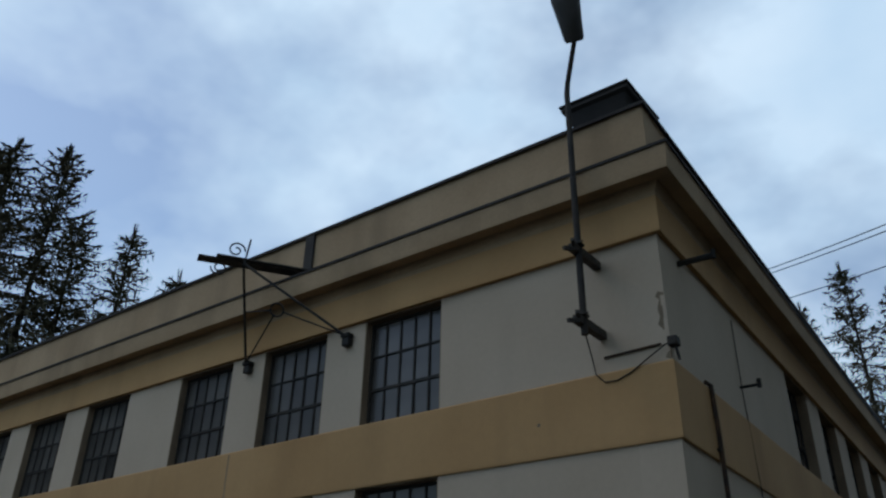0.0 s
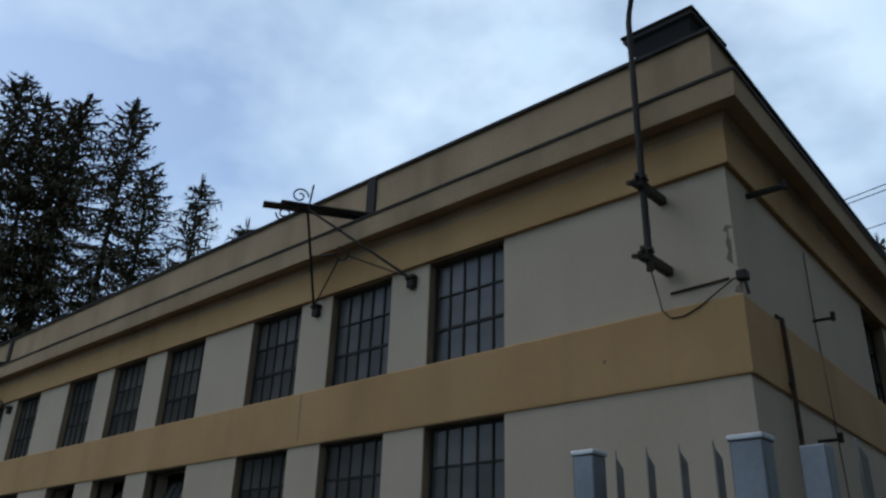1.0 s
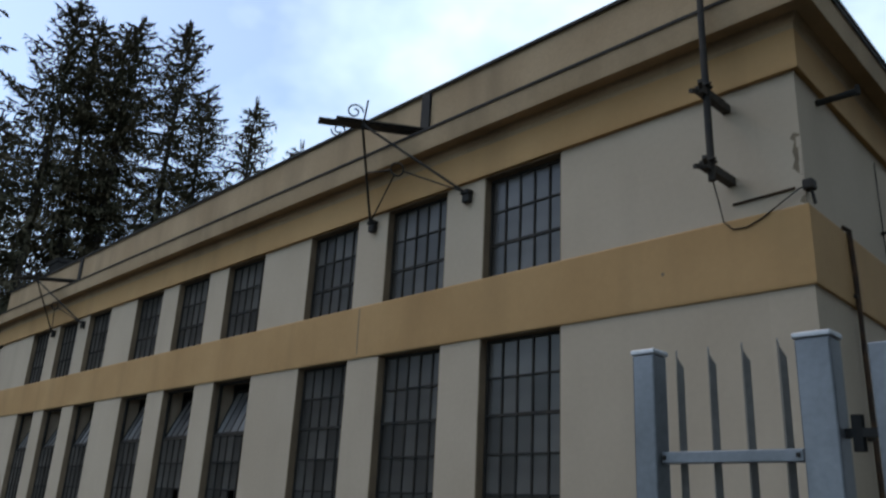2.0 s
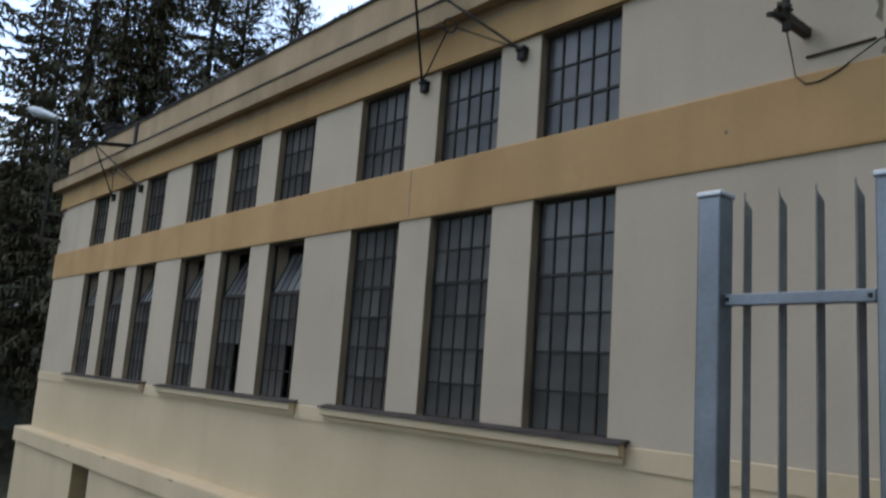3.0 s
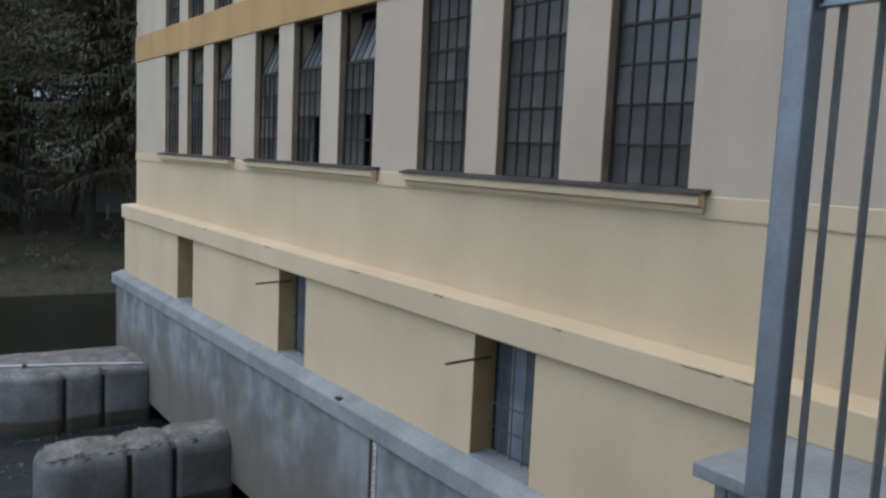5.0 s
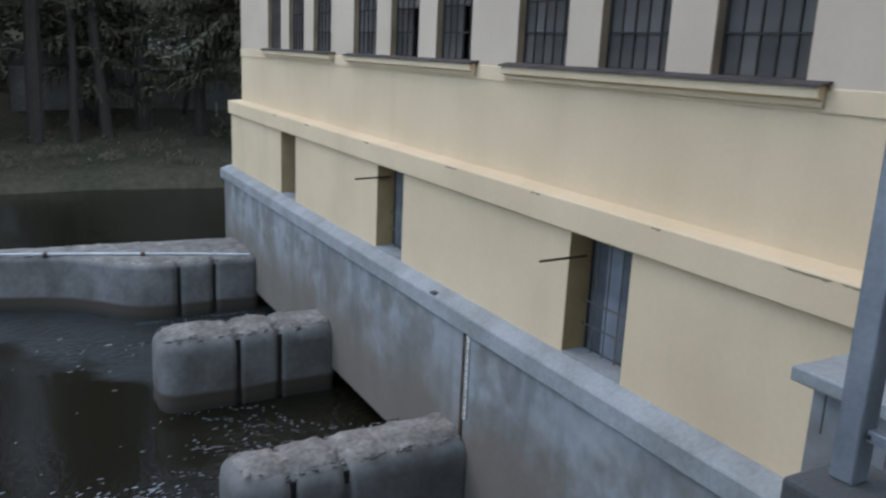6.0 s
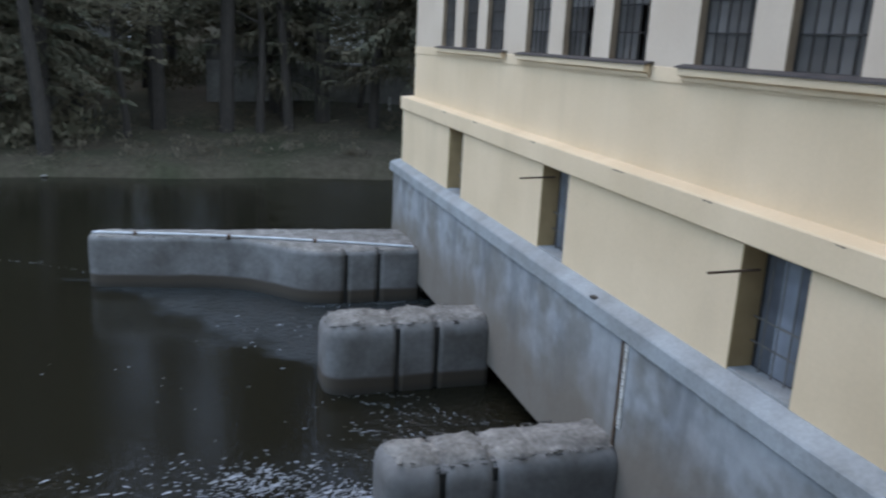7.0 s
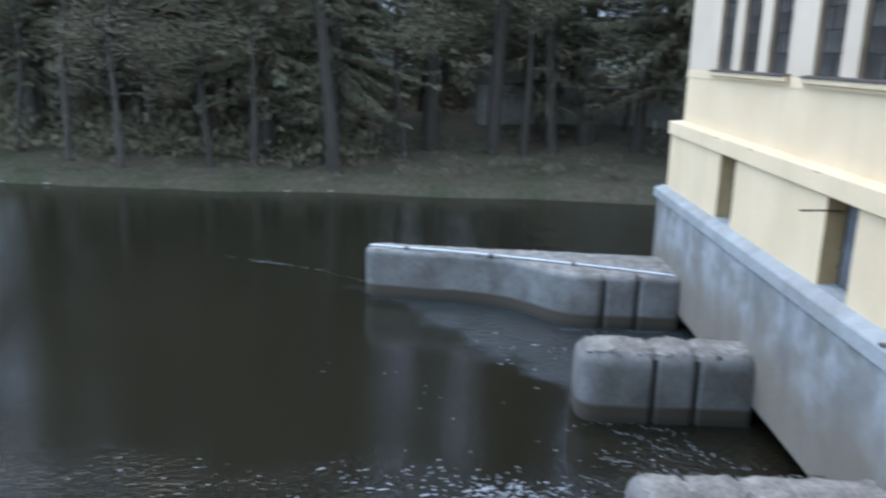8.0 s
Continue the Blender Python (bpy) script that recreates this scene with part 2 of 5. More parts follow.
def water_material():
    m = bpy.data.materials.new("river_water")
    m.use_nodes = True
    N, L = m.node_tree.nodes, m.node_tree.links
    b = N["Principled BSDF"]
    b.inputs["Base Color"].default_value = (0.018, 0.0165, 0.011, 1)
    b.inputs["Roughness"].default_value = 0.09
    b.inputs["IOR"].default_value = 1.33
    co = N.new("ShaderNodeTexCoord")
    sp = N.new("ShaderNodeSeparateXYZ")
    L.new(co.outputs["Object"], sp.inputs[0])
    # choppy tongue between the intakes, and a rippled lane further out
    nn = N.new("ShaderNodeTexNoise")
    nn.inputs["Scale"].default_value = 0.9
    L.new(co.outputs["Object"], nn.inputs["Vector"])

    def op(kind, a, c):
        n = N.new("ShaderNodeMath")
        n.operation = kind
        for sock, v in zip(n.inputs, (a, c)):
            if isinstance(v, (int, float)):
                sock.default_value = v
            else:
                L.new(v, sock)
        return n.outputs[0]

    wob = op("MULTIPLY", op("SUBTRACT", nn.outputs["Fac"], 0.5), 3.0)
    # the object's origin lies at the world's
    tongue = op("ADD", op("SUBTRACT", sp.outputs["Y"], op("MULTIPLY", sp.outputs["X"], 0.745)), op("ADD", wob, -6.55))
    near = op("ADD", sp.outputs["Y"], op("ADD", wob, 3.6))
    zone = op("MINIMUM", op("MAXIMUM", op("MINIMUM", tongue, op("MINIMUM", op("SUBTRACT", -13.6, sp.outputs["X"]), op("ADD", sp.outputs["X"], 22.0))), near), 1.0)
    lane = op("SUBTRACT", 1.0, op("MULTIPLY", op("ABSOLUTE", op("ADD", sp.outputs["X"], op("ADD", wob, 10.0)), 0), 0.9))
    strength = op("ADD", op("MULTIPLY", op("MAXIMUM", op("MAXIMUM", zone, op("MULTIPLY", lane, 0.25)), 0.0), 0.7), 0.10)
    # the sky reflected by the choppy tongue is put into a paler base colour
    sky_sheen = op("MULTIPLY", op("MINIMUM", op("MAXIMUM", op("MULTIPLY", op("MINIMUM", tongue, op("MINIMUM", op("SUBTRACT", -13.6, sp.outputs["X"]), op("ADD", sp.outputs["X"], 22.0))), 1.6), 0.0), 1.0), op("ADD", nn.outputs["Fac"], 0.35))
    tint = N.new("ShaderNodeMixRGB")
    tint.inputs[1].default_value, tint.inputs[2].default_value = (0.0125, 0.0108, 0.0064, 1), (0.034, 0.038, 0.037, 1)
    L.new(sky_sheen, tint.inputs[0])
    L.new(tint.outputs[0], b.inputs["Base Color"])
    w1 = N.new("ShaderNodeTexNoise")
    w1.inputs["Scale"].default_value, w1.inputs["Detail"].default_value, w1.inputs["Distortion"].default_value = 7.0, 5.0, 0.5
    L.new(co.outputs["Object"], w1.inputs["Vector"])
    bp = N.new("ShaderNodeBump")
    bp.inputs["Distance"].default_value = 0.06
    L.new(strength, bp.inputs["Strength"])
    L.new(w1.outputs["Fac"], bp.inputs["Height"])
    L.new(bp.outputs[0], b.inputs["Normal"])
    return m


WATER = water_material()


# ---- building helpers ----
def mesh_of(name, bm):
    me = bpy.data.meshes.new(name)
    bm.normal_update()
    bm.to_mesh(me)
    bm.free()
    return me


def part(name, bm, material, parent=None, label=""):
    """Links a bmesh as one mesh object, under a thing where one is given."""
    me = mesh_of(name, bm)
    me.materials.append(material)
    ob = new(name, me)
    if parent:
        ob.parent = parent
    if label:
        tagged(ob, label)
    return ob


def thing(name, label, category, group="", kind="", at=None):
    ob = new(name)
    if at is not None:
        ob.matrix_basis = at
    return tagged(ob, label, category, group, kind)


def box(bm, x0, x1, y0, y1, z0, z1, bevel=0.0):
    lo = Vector((min(x0, x1), min(y0, y1), min(z0, z1)))
    hi = Vector((max(x0, x1), max(y0, y1), max(z0, z1)))
    vs = [bm.verts.new((x, y, z)) for x in (lo.x, hi.x) for y in (lo.y, hi.y) for z in (lo.z, hi.z)]
    fs = [bm.faces.new([vs[i] for i in q]) for q in ((0, 1, 3, 2), (4, 6, 7, 5), (0, 4, 5, 1), (2, 3, 7, 6), (0, 2, 6, 4), (1, 5, 7, 3))]
    if bevel:
        es = {e for f in fs for e in f.edges}
        bmesh.ops.bevel(bm, geom=list(es), offset=bevel, segments=2, affect="EDGES", profile=0.5)
    return bm


def boxes(*rows, bevel=0.0):
    bm = bmesh.new()
    for r in rows:
        box(bm, *r, bevel=bevel)
    return bm


def tube(points, radius, sides=8, bm=None, closed=False, taper=1.0):
    """A tube along points; taper scales the radius at its end."""
    bm = bm or bmesh.new()
    pts = [Vector(p) for p in points]
    n = len(pts)
    rings = []
    up = Vector((0, 0, 1))
    for i, p in enumerate(pts):
        a = pts[(i - 1) % n] if (closed or i) else p
        c = pts[(i + 1) % n] if (closed or i < n - 1) else p
        d = (c - a).normalized()
        s = d.cross(up if abs(d.z) < 0.95 else Vector((1, 0, 0))).normalized()
        u = s.cross(d)
        r = radius * (1 + (taper - 1) * i / max(1, n - 1))
        rings.append([bm.verts.new(p + (s * math.cos(2 * math.pi * k / sides) + u * math.sin(2 * math.pi * k / sides)) * r) for k in range(sides)])
    for i in range(n if closed else n - 1):
        A, B = rings[i], rings[(i + 1) % n]
        for k in range(sides):
            bm.faces.new((A[k], A[(k + 1) % sides], B[(k + 1) % sides], B[k]))
    if not closed:
        bm.faces.new(rings[0][::-1])
        bm.faces.new(rings[-1])
    return bm


def beam(a, c, width, depth, bm=None):
    """A square bar from a to c."""
    bm = bm or bmesh.new()
    a, c = Vector(a), Vector(c)
    d = (c - a).normalized()
    s = d.cross(Vector((0, 0, 1)) if abs(d.z) < 0.95 else Vector((1, 0, 0))).normalized()
    u = s.cross(d)
    q = [[bm.verts.new(p + s * i * width / 2 + u * j * depth / 2) for i, j in ((-1, -1), (1, -1), (1, 1), (-1, 1))] for p in (a, c)]
    for k in range(4):
        bm.faces.new((q[0][k], q[0][(k + 1) % 4], q[1][(k + 1) % 4], q[1][k]))
    bm.faces.new(q[0][::-1])
    bm.faces.new(q[1])
    return bm


def arc(c, r, a0, a1, u, v, n=14):
    c, u, v = Vector(c), Vector(u), Vector(v)
    return [c + u * r * math.cos(radians(a0 + (a1 - a0) * i / n)) + v * r * math.sin(radians(a0 + (a1 - a0) * i / n)) for i in range(n + 1)]


def spiral(c, r0, r1, turns, u, v, n=22):
    c, u, v = Vector(c), Vector(u), Vector(v)
    return [c + (u * math.cos(2 * math.pi * turns * i / n) + v * math.sin(2 * math.pi * turns * i / n)) * (r0 + (r1 - r0) * i / n) for i in range(n + 1)]


def wall_with_holes(u0, u1, z0, z1, holes, thick, y=0.0):
    """A wall along x at plane y, going back by thick, with rectangular openings (u0, u1, z0, z1)."""
    us = sorted({u0, u1, *[h[i] for h in holes for i in (0, 1)]})
    zs = sorted({z0, z1, *[min(max(h[i], z0), z1) for h in holes for i in (2, 3)]})
    bm = bmesh.new()
    cache = {}

    def v(i, j, k):
        key = (i, j, k)
        if key not in cache:
            cache[key] = bm.verts.new((us[i], y + k * thick, zs[j]))
        return cache[key]

    def solid(i, j):
        if not (0 <= i < len(us) - 1 and 0 <= j < len(zs) - 1):
            return False
        cu, cz = (us[i] + us[i + 1]) / 2, (zs[j] + zs[j + 1]) / 2
        return not any(h[0] < cu < h[1] and h[2] < cz < h[3] for h in holes)

    for i in range(len(us) - 1):
        for j in range(len(zs) - 1):
            if not solid(i, j):
                continue
            bm.faces.new((v(i, j, 0), v(i + 1, j, 0), v(i + 1, j + 1, 0), v(i, j + 1, 0)))
            bm.faces.new((v(i, j, 1), v(i, j + 1, 1), v(i + 1, j + 1, 1), v(i + 1, j, 1)))
            for di, dj, a, c in ((-1, 0, (i, j), (i, j + 1)), (1, 0, (i + 1, j + 1), (i + 1, j)), (0, -1, (i + 1, j), (i, j)), (0, 1, (i, j + 1), (i + 1, j + 1))):
                if not solid(i + di, j + dj):
                    bm.faces.new((v(*a, 0), v(*c, 0), v(*c, 1), v(*a, 1)))
    return bm


def sweep_round_corner(profile, x_far, side_len):
    """Runs a moulding profile (outward, z) along the long front and round the corner down the side wall."""
    bm = bmesh.new()
    rows = []
    for o, z in profile:
        corner = Vector((o * 1.03, -o, z))
        far_side = SIDE @ Vector((side_len, -o, z))
        rows.append([bm.verts.new((x_far - o, SIDE_LEN, z)), bm.verts.new((x_far - o, -o, z)), bm.verts.new(corner), bm.verts.new(far_side)])
    n = len(rows)
    for i in range(n):
        A, B = rows[i], rows[(i + 1) % n]
        for k in range(3):
            bm.faces.new((A[k], A[k + 1], B[k + 1], B[k]))
    bm.faces.new([r[0] for r in rows])
    bm.faces.new([r[3] for r in rows][::-1])
    bmesh.ops.recalc_face_normals(bm, faces=bm.faces)
    return bm


# ---- the plan ----
SIDE_LEN = 20.0                      # length of the short side
X_FAR = -21.22                       # far corner of the long front
SIDE = pose(0, 0, 0, 0, 0, 92.2)     # the short side wall, a little out of square
Z_TOP, Z_FRIEZE, Z_BAND1, Z_BAND0, Z_SILL, Z_COURSE = 6.72, 5.225, 3.985, 3.31, 0.87, 0.632
WIN_W = 1.108
WATER_Z = -6.07
BASE_Y = -0.183
RIGHTS = [-(2.498 + 5.764 * g + 1.722 * k) for g in range(3) for k in range(3)]
BASE_RIGHTS = [-4.22, -9.984, -15.80]

# terrain: near bank, river bed, far bank rising into the wood
def terrain(x, y):
    n = noise.noise(Vector((x * 0.06, y * 0.06, 0.3))) * 1.2 + noise.noise(Vector((x * 0.3, y * 0.3, 1.7))) * 0.22
    edge = -38.5 + 0.9 * noise.noise(Vector((0.0, y * 0.12, 4.0))) + 0.35 * noise.noise(Vector((0.0, y * 0.6, 9.0)))
    if x < edge:
        d = edge - x
        return WATER_Z + 0.25 + min(d, 1.2) * 0.35 + d * 0.085 + max(0, d - 34) * 0.16 + n * min(1, d / 6)
    if x > 1.25 or (x > 0.5 and y > -3.65) or (x > 0.5 and y > 12.5):
        return -0.55
    return -8.0 if x > edge + 2 else WATER_Z + 0.25 - (x - edge) * 1.1


def axis(*spans):
    out = []
    for a, c, s in spans:
        v = a
        while v < c - 1e-6:
            out.append(v)
            v += s
    return out + [spans[-1][1]]


gx = axis((-600, -160, 60), (-160, -80, 8), (-80, -34, 1.0), (-34, 0.4, 4.9), (0.4, 0.5, 0.1), (0.5, 1.25, 0.375), (1.25, 1.35, 0.1), (1.35, 41, 8), (41, 641, 100))
gy = axis((-600, -100, 60), (-100, -60, 5), (-60, 40, 1.4), (40, 100, 6), (100, 600, 100))
verts = [(x, y, terrain(x, y)) for x in gx for y in gy]
ny = len(gy)
faces = [(i * ny + j, (i + 1) * ny + j, (i + 1) * ny + j + 1, i * ny + j + 1) for i in range(len(gx) - 1) for j in range(ny - 1)]
me = bpy.data.meshes.new("ground")
me.from_pydata(verts, [], faces)
for p in me.polygons:
    p.use_smooth = True
me.materials.append(EARTH)
tagged(new("ground", me), "brown leaf-strewn river banks with patchy grass", "ground", kind="structure")

bm = boxes((0.46, 1.3, -3.62, -3.2, -6.5, -0.5), (1.3, 9, -9.5, -3.2, -6.5, -0.5), bevel=0.02)
tagged(part("pavement", bm, PAVING), "worn asphalt quay behind the steel fence", "pavement", kind="structure")

bm = bmesh.new()
bmesh.ops.create_grid(bm, x_segments=2, y_segments=2, size=300, matrix=Matrix.Translation((-20, -40, WATER_Z)))
tagged(part("water", bm, WATER), "dark brown slow river water with ripples", "water", kind="structure")

# ---- the power house: walls ----
front_holes = [(r - WIN_W, r, Z_BAND1, Z_FRIEZE - 0.004) for r in RIGHTS] + [(r - WIN_W, r, Z_SILL, Z_BAND0) for r in RIGHTS]
wall = part("wall_front", wall_with_holes(X_FAR, -0.379, Z_COURSE, Z_FRIEZE, front_holes, 0.38), CREAM)
tagged(wall, "cream plastered front wall with rows of tall windows", "wall", kind="structure")

side_windows = [(4.35 + 1.85 * k, 4.35 + WIN_W + 1.85 * k) for k in range(8)]
side_holes = [(a, c, z0, z1) for a, c in side_windows for z0, z1 in ((Z_BAND1, Z_FRIEZE - 0.004), (Z_SILL, Z_BAND0))]
for name_, z0_, z1_, holes_, mat_, label_ in (("wall_side", Z_COURSE, Z_FRIEZE, side_holes, CREAM, "cream plastered side wall in shade"),
                                              ("wall_side_lower", -0.63, Z_COURSE - 0.002, [], YELLOW, "pale yellow lower side wall")):
    wall = part(name_, wall_with_holes(0.0, SIDE_LEN, z0_, z1_, holes_, 0.38), mat_)
    for v_ in wall.data.vertices:
        if v_.co.x < 0.001:
            v_.co.x = v_.co.y * math.tan(radians(2.2))
    wall.matrix_basis = SIDE
    tagged(wall, label_, "wall", kind="structure")
lower = part("wall_lower", wall_with_holes(X_FAR, -0.379, -0.63, Z_COURSE - 0.002, [], 0.38), YELLOW)
tagged(lower, "pale yellow plastered wall below the window sills", "wall", kind="structure")
base_holes = [(r - WIN_W, r, -2.578, -1.02) for r in BASE_RIGHTS]
base = part("wall_basement", wall_with_holes(-21.75, 2.0, -2.77, -1.02, base_holes, 0.55, BASE_Y), YELLOW)
tagged(base, "pale yellow basement wall with barred windows", "wall", kind="structure")

rear = part("wall_rear", boxes((X_FAR, -1.45, SIDE_LEN - 0.45, SIDE_LEN - 0.05, -6.5, Z_TOP - 0.1), (X_FAR, X_FAR + 0.38, 0.382, SIDE_LEN - 0.46, -6.5, Z_TOP - 0.1)), CREAM)
tagged(rear, "plain cream rear and end walls of the power house", "wall", kind="structure")
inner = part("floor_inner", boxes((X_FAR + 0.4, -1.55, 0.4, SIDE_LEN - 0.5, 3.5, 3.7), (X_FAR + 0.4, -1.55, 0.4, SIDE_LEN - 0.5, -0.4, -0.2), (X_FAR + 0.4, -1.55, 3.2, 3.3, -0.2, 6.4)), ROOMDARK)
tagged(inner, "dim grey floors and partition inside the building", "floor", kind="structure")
bm = boxes((X_FAR + 0.1, -0.05, 0.1, SIDE_LEN - 0.1, 6.45, 6.6))
for v_ in bm.verts:
    if v_.co.x > -1:
        v_.co.x = -0.1 - v_.co.y * math.tan(radians(2.2))
tagged(part("roof", bm, ROOF), "flat dark felt roof behind the parapet", "roof", kind="structure")

# mouldings round the corner
tagged(part("trim_band", sweep_round_corner([(-0.05, Z_BAND0), (0.022, Z_BAND0), (0.026, Z_BAND0 + 0.02), (0.026, Z_BAND1 - 0.015), (0.018, Z_BAND1), (-0.05, Z_BAND1)], X_FAR, SIDE_LEN), OCHRE),
       "broad ochre painted plaster band between the storeys", "trim", kind="structure")
tagged(part("trim_frieze", sweep_round_corner([(-0.36, Z_FRIEZE), (0.052, Z_FRIEZE), (0.055, Z_FRIEZE + 0.02), (0.055, 5.60), (-0.36, 5.60)], X_FAR, SIDE_LEN), OCHRE),
       "ochre painted frieze under the cornice", "trim", kind="structure")
tagged(part("trim_cornice", sweep_round_corner([(-0.36, 5.602), (0.05, 5.602), (0.055, 5.655), (0.075, 5.69), (0.10, 5.742), (0.238, 5.746), (0.24, 5.722), (0.268, 5.722), (0.272, 5.745), (0.29, 5.94), (0.29, 5.985), (0.02, 6.07), (-0.36, 6.07)], X_FAR, SIDE_LEN), TAN),
       "ochre moulded plaster cornice with stained soffit", "trim", kind="structure")
tagged(part("trim_cornice_flashing", sweep_round_corner([(0.0, 6.078), (0.296, 5.99), (0.304, 5.966), (0.308, 5.966), (0.310, 5.996), (0.0, 6.086)], X_FAR, SIDE_LEN), SHEET),
       "thin dark sheet metal flashing on the cornice", "trim", kind="structure")
tagged(part("wall_parapet", sweep_round_corner([(-0.30, 6.072), (0.012, 6.072), (0.012, Z_TOP), (-0.30, Z_TOP)], X_FAR, SIDE_LEN), TAN),
       "ochre plastered roof parapet", "wall", kind="structure")
tagged(part("trim_parapet_cap", sweep_round_corner([(-0.33, Z_TOP + 0.002), (0.045, Z_TOP + 0.002), (0.045, Z_TOP - 0.018), (0.05, Z_TOP - 0.018), (0.05, Z_TOP + 0.022), (-0.33, Z_TOP + 0.05)], X_FAR, SIDE_LEN), SHEET),
       "dark sheet metal capping along the parapet", "trim", kind="structure")
tagged(part("trim_course", sweep_round_corner([(-0.05, Z_COURSE), (0.016, Z_COURSE), (0.018, Z_COURSE + 0.012), (0.014, 0.828), (0.006, 0.836), (-0.05, 0.838)], X_FAR, SIDE_LEN), YELLOW),
       "yellow plaster string course at sill height", "trim", kind="structure")
tagged(part("trim_ledge", sweep_round_corner([(-0.1, -0.605), (0.004, -0.605), (0.10, -0.622), (0.255, -0.648), (0.27, -0.665), (0.27, -0.997), (0.255, -1.015), (-0.1, -1.015)], X_FAR - 0.28, SIDE_LEN), YELLOW),
       "projecting yellow plaster ledge above the basement", "trim", kind="structure")
tagged(part("trim_plinth_cap", sweep_round_corner([(0.1, -2.571), (0.2, -2.576), (0.405, -2.690), (0.425, -2.715), (0.425, -2.955), (0.41, -2.97), (0.1, -2.97)], X_FAR - 0.6, SIDE_LEN), CAPSTONE),
       "weathered concrete capping on the river wall", "trim", kind="structure")
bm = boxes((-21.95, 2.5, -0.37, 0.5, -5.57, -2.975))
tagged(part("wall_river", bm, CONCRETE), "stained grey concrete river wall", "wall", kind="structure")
# the shade inside the intake opening is put into this near-black colour
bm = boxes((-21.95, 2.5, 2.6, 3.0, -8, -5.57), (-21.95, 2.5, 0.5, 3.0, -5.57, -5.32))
tagged(part("wall_intake", bm, RECESSDARK), "intake back wall coloured near-black for its shade", "wall", kind="structure")


# ---- windows ----
PANES = {}


def pane_mesh(w, h, glass=GLASS):
    key = (round(w, 3), round(h, 3), glass.name)
    if key not in PANES:
        me = mesh_of("pane", boxes((-w / 2, w / 2, -0.003, 0.003, -h / 2, h / 2)))
        me.materials.append(glass)
        PANES[key] = me
    return PANES[key]


rng = random.Random(4)
COUNT = [0]


def steel_window(x0, x1, z0, z1, rows, depth, label, hopper=False, gone=(), m=None, cols=5):
    COUNT[0] += 1
    win = thing("window_%d" % COUNT[0], label, "window", kind="structure", at=m)
    y = depth
    # reveal lining, browner and darker than the cream wall
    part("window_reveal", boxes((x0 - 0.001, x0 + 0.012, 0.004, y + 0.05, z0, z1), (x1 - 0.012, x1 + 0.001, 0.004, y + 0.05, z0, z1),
                                (x0, x1, 0.004, y + 0.05, z1 - 0.012, z1 + 0.001)), JAMB, win, "brown plaster reveal")
    f = 0.032
    part("window_frame", boxes((x0 + 0.012, x0 + 0.012 + f, y - 0.02, y + 0.03, z0, z1 - 0.012), (x1 - 0.012 - f, x1 - 0.012, y - 0.02, y + 0.03, z0, z1 - 0.012),
                               (x0 + 0.012 + f, x1 - 0.012 - f, y - 0.02, y + 0.03, z0, z0 + f), (x0 + 0.012 + f, x1 - 0.012 - f, y - 0.02, y + 0.03, z1 - 0.012 - f, z1 - 0.012)), IRON, win, "dark steel frame")
    xs = [x0 + 0.03 + (x1 - x0 - 0.06) * k / cols for k in range(cols + 1)]
    zs = [z0 + 0.02 + (z1 - z0 - 0.05) * k / rows for k in range(rows + 1)]
    top = rows - 2 if hopper else rows
    for k in range(1, cols):
        part("glazing_bar", boxes((xs[k] - 0.010, xs[k] + 0.010, y - 0.016, y + 0.014, z0 + f, zs[top])), IRON, win)
    for k in range(1, top + 1 if hopper else rows):
        hw = 0.016 if k == rows - 2 else 0.009
        part("glazing_bar", boxes((x0 + 0.03, x1 - 0.03, y - 0.018, y + 0.012, zs[k] - hw, zs[k] + hw)), IRON, win)
    for i in range(cols):
        for j in range(top):
            if (i, j) in gone:
                continue
            ob = new("pane", pane_mesh(xs[1] - xs[0] - 0.004, zs[1] - zs[0] - 0.004))
            ob.parent = win
            ob.matrix_basis = pose((xs[i] + xs[i + 1]) / 2, y + 0.004, (zs[j] + zs[j + 1]) / 2, rng.uniform(-0.8, 0.8), 0, rng.uniform(-0.9, 0.9))
    if hopper:
        h = (zs[rows] - zs[top]) * 0.96
        a, c = xs[0] + 0.012, xs[cols] - 0.012
        sash = part("tilting_sash", boxes((a, a + 0.025, -0.012, 0.012, 0, h), (c - 0.025, c, -0.012, 0.012, 0, h),
                                          (a + 0.025, c - 0.025, -0.012, 0.012, 0, 0.028), (a + 0.025, c - 0.025, -0.012, 0.012, h - 0.028, h),
                                          *[(xs[k] - 0.009, xs[k] + 0.009, -0.01, 0.01, 0.028, h - 0.028) for k in range(1, cols)]), IRON, win, "open hopper sash tilted inwards")
        sash.matrix_basis = pose(0, y + 0.012, zs[top] + 0.02, -rng.uniform(21, 27), 0, 0)
        for k in range(cols):
            ob = new("pane", pane_mesh(xs[1] - xs[0] - 0.024, h - 0.06, SKYLITGLASS))
            ob.parent = sash
            ob.matrix_basis = pose((xs[k] + xs[k + 1]) / 2, 0.002, h / 2)
    return win


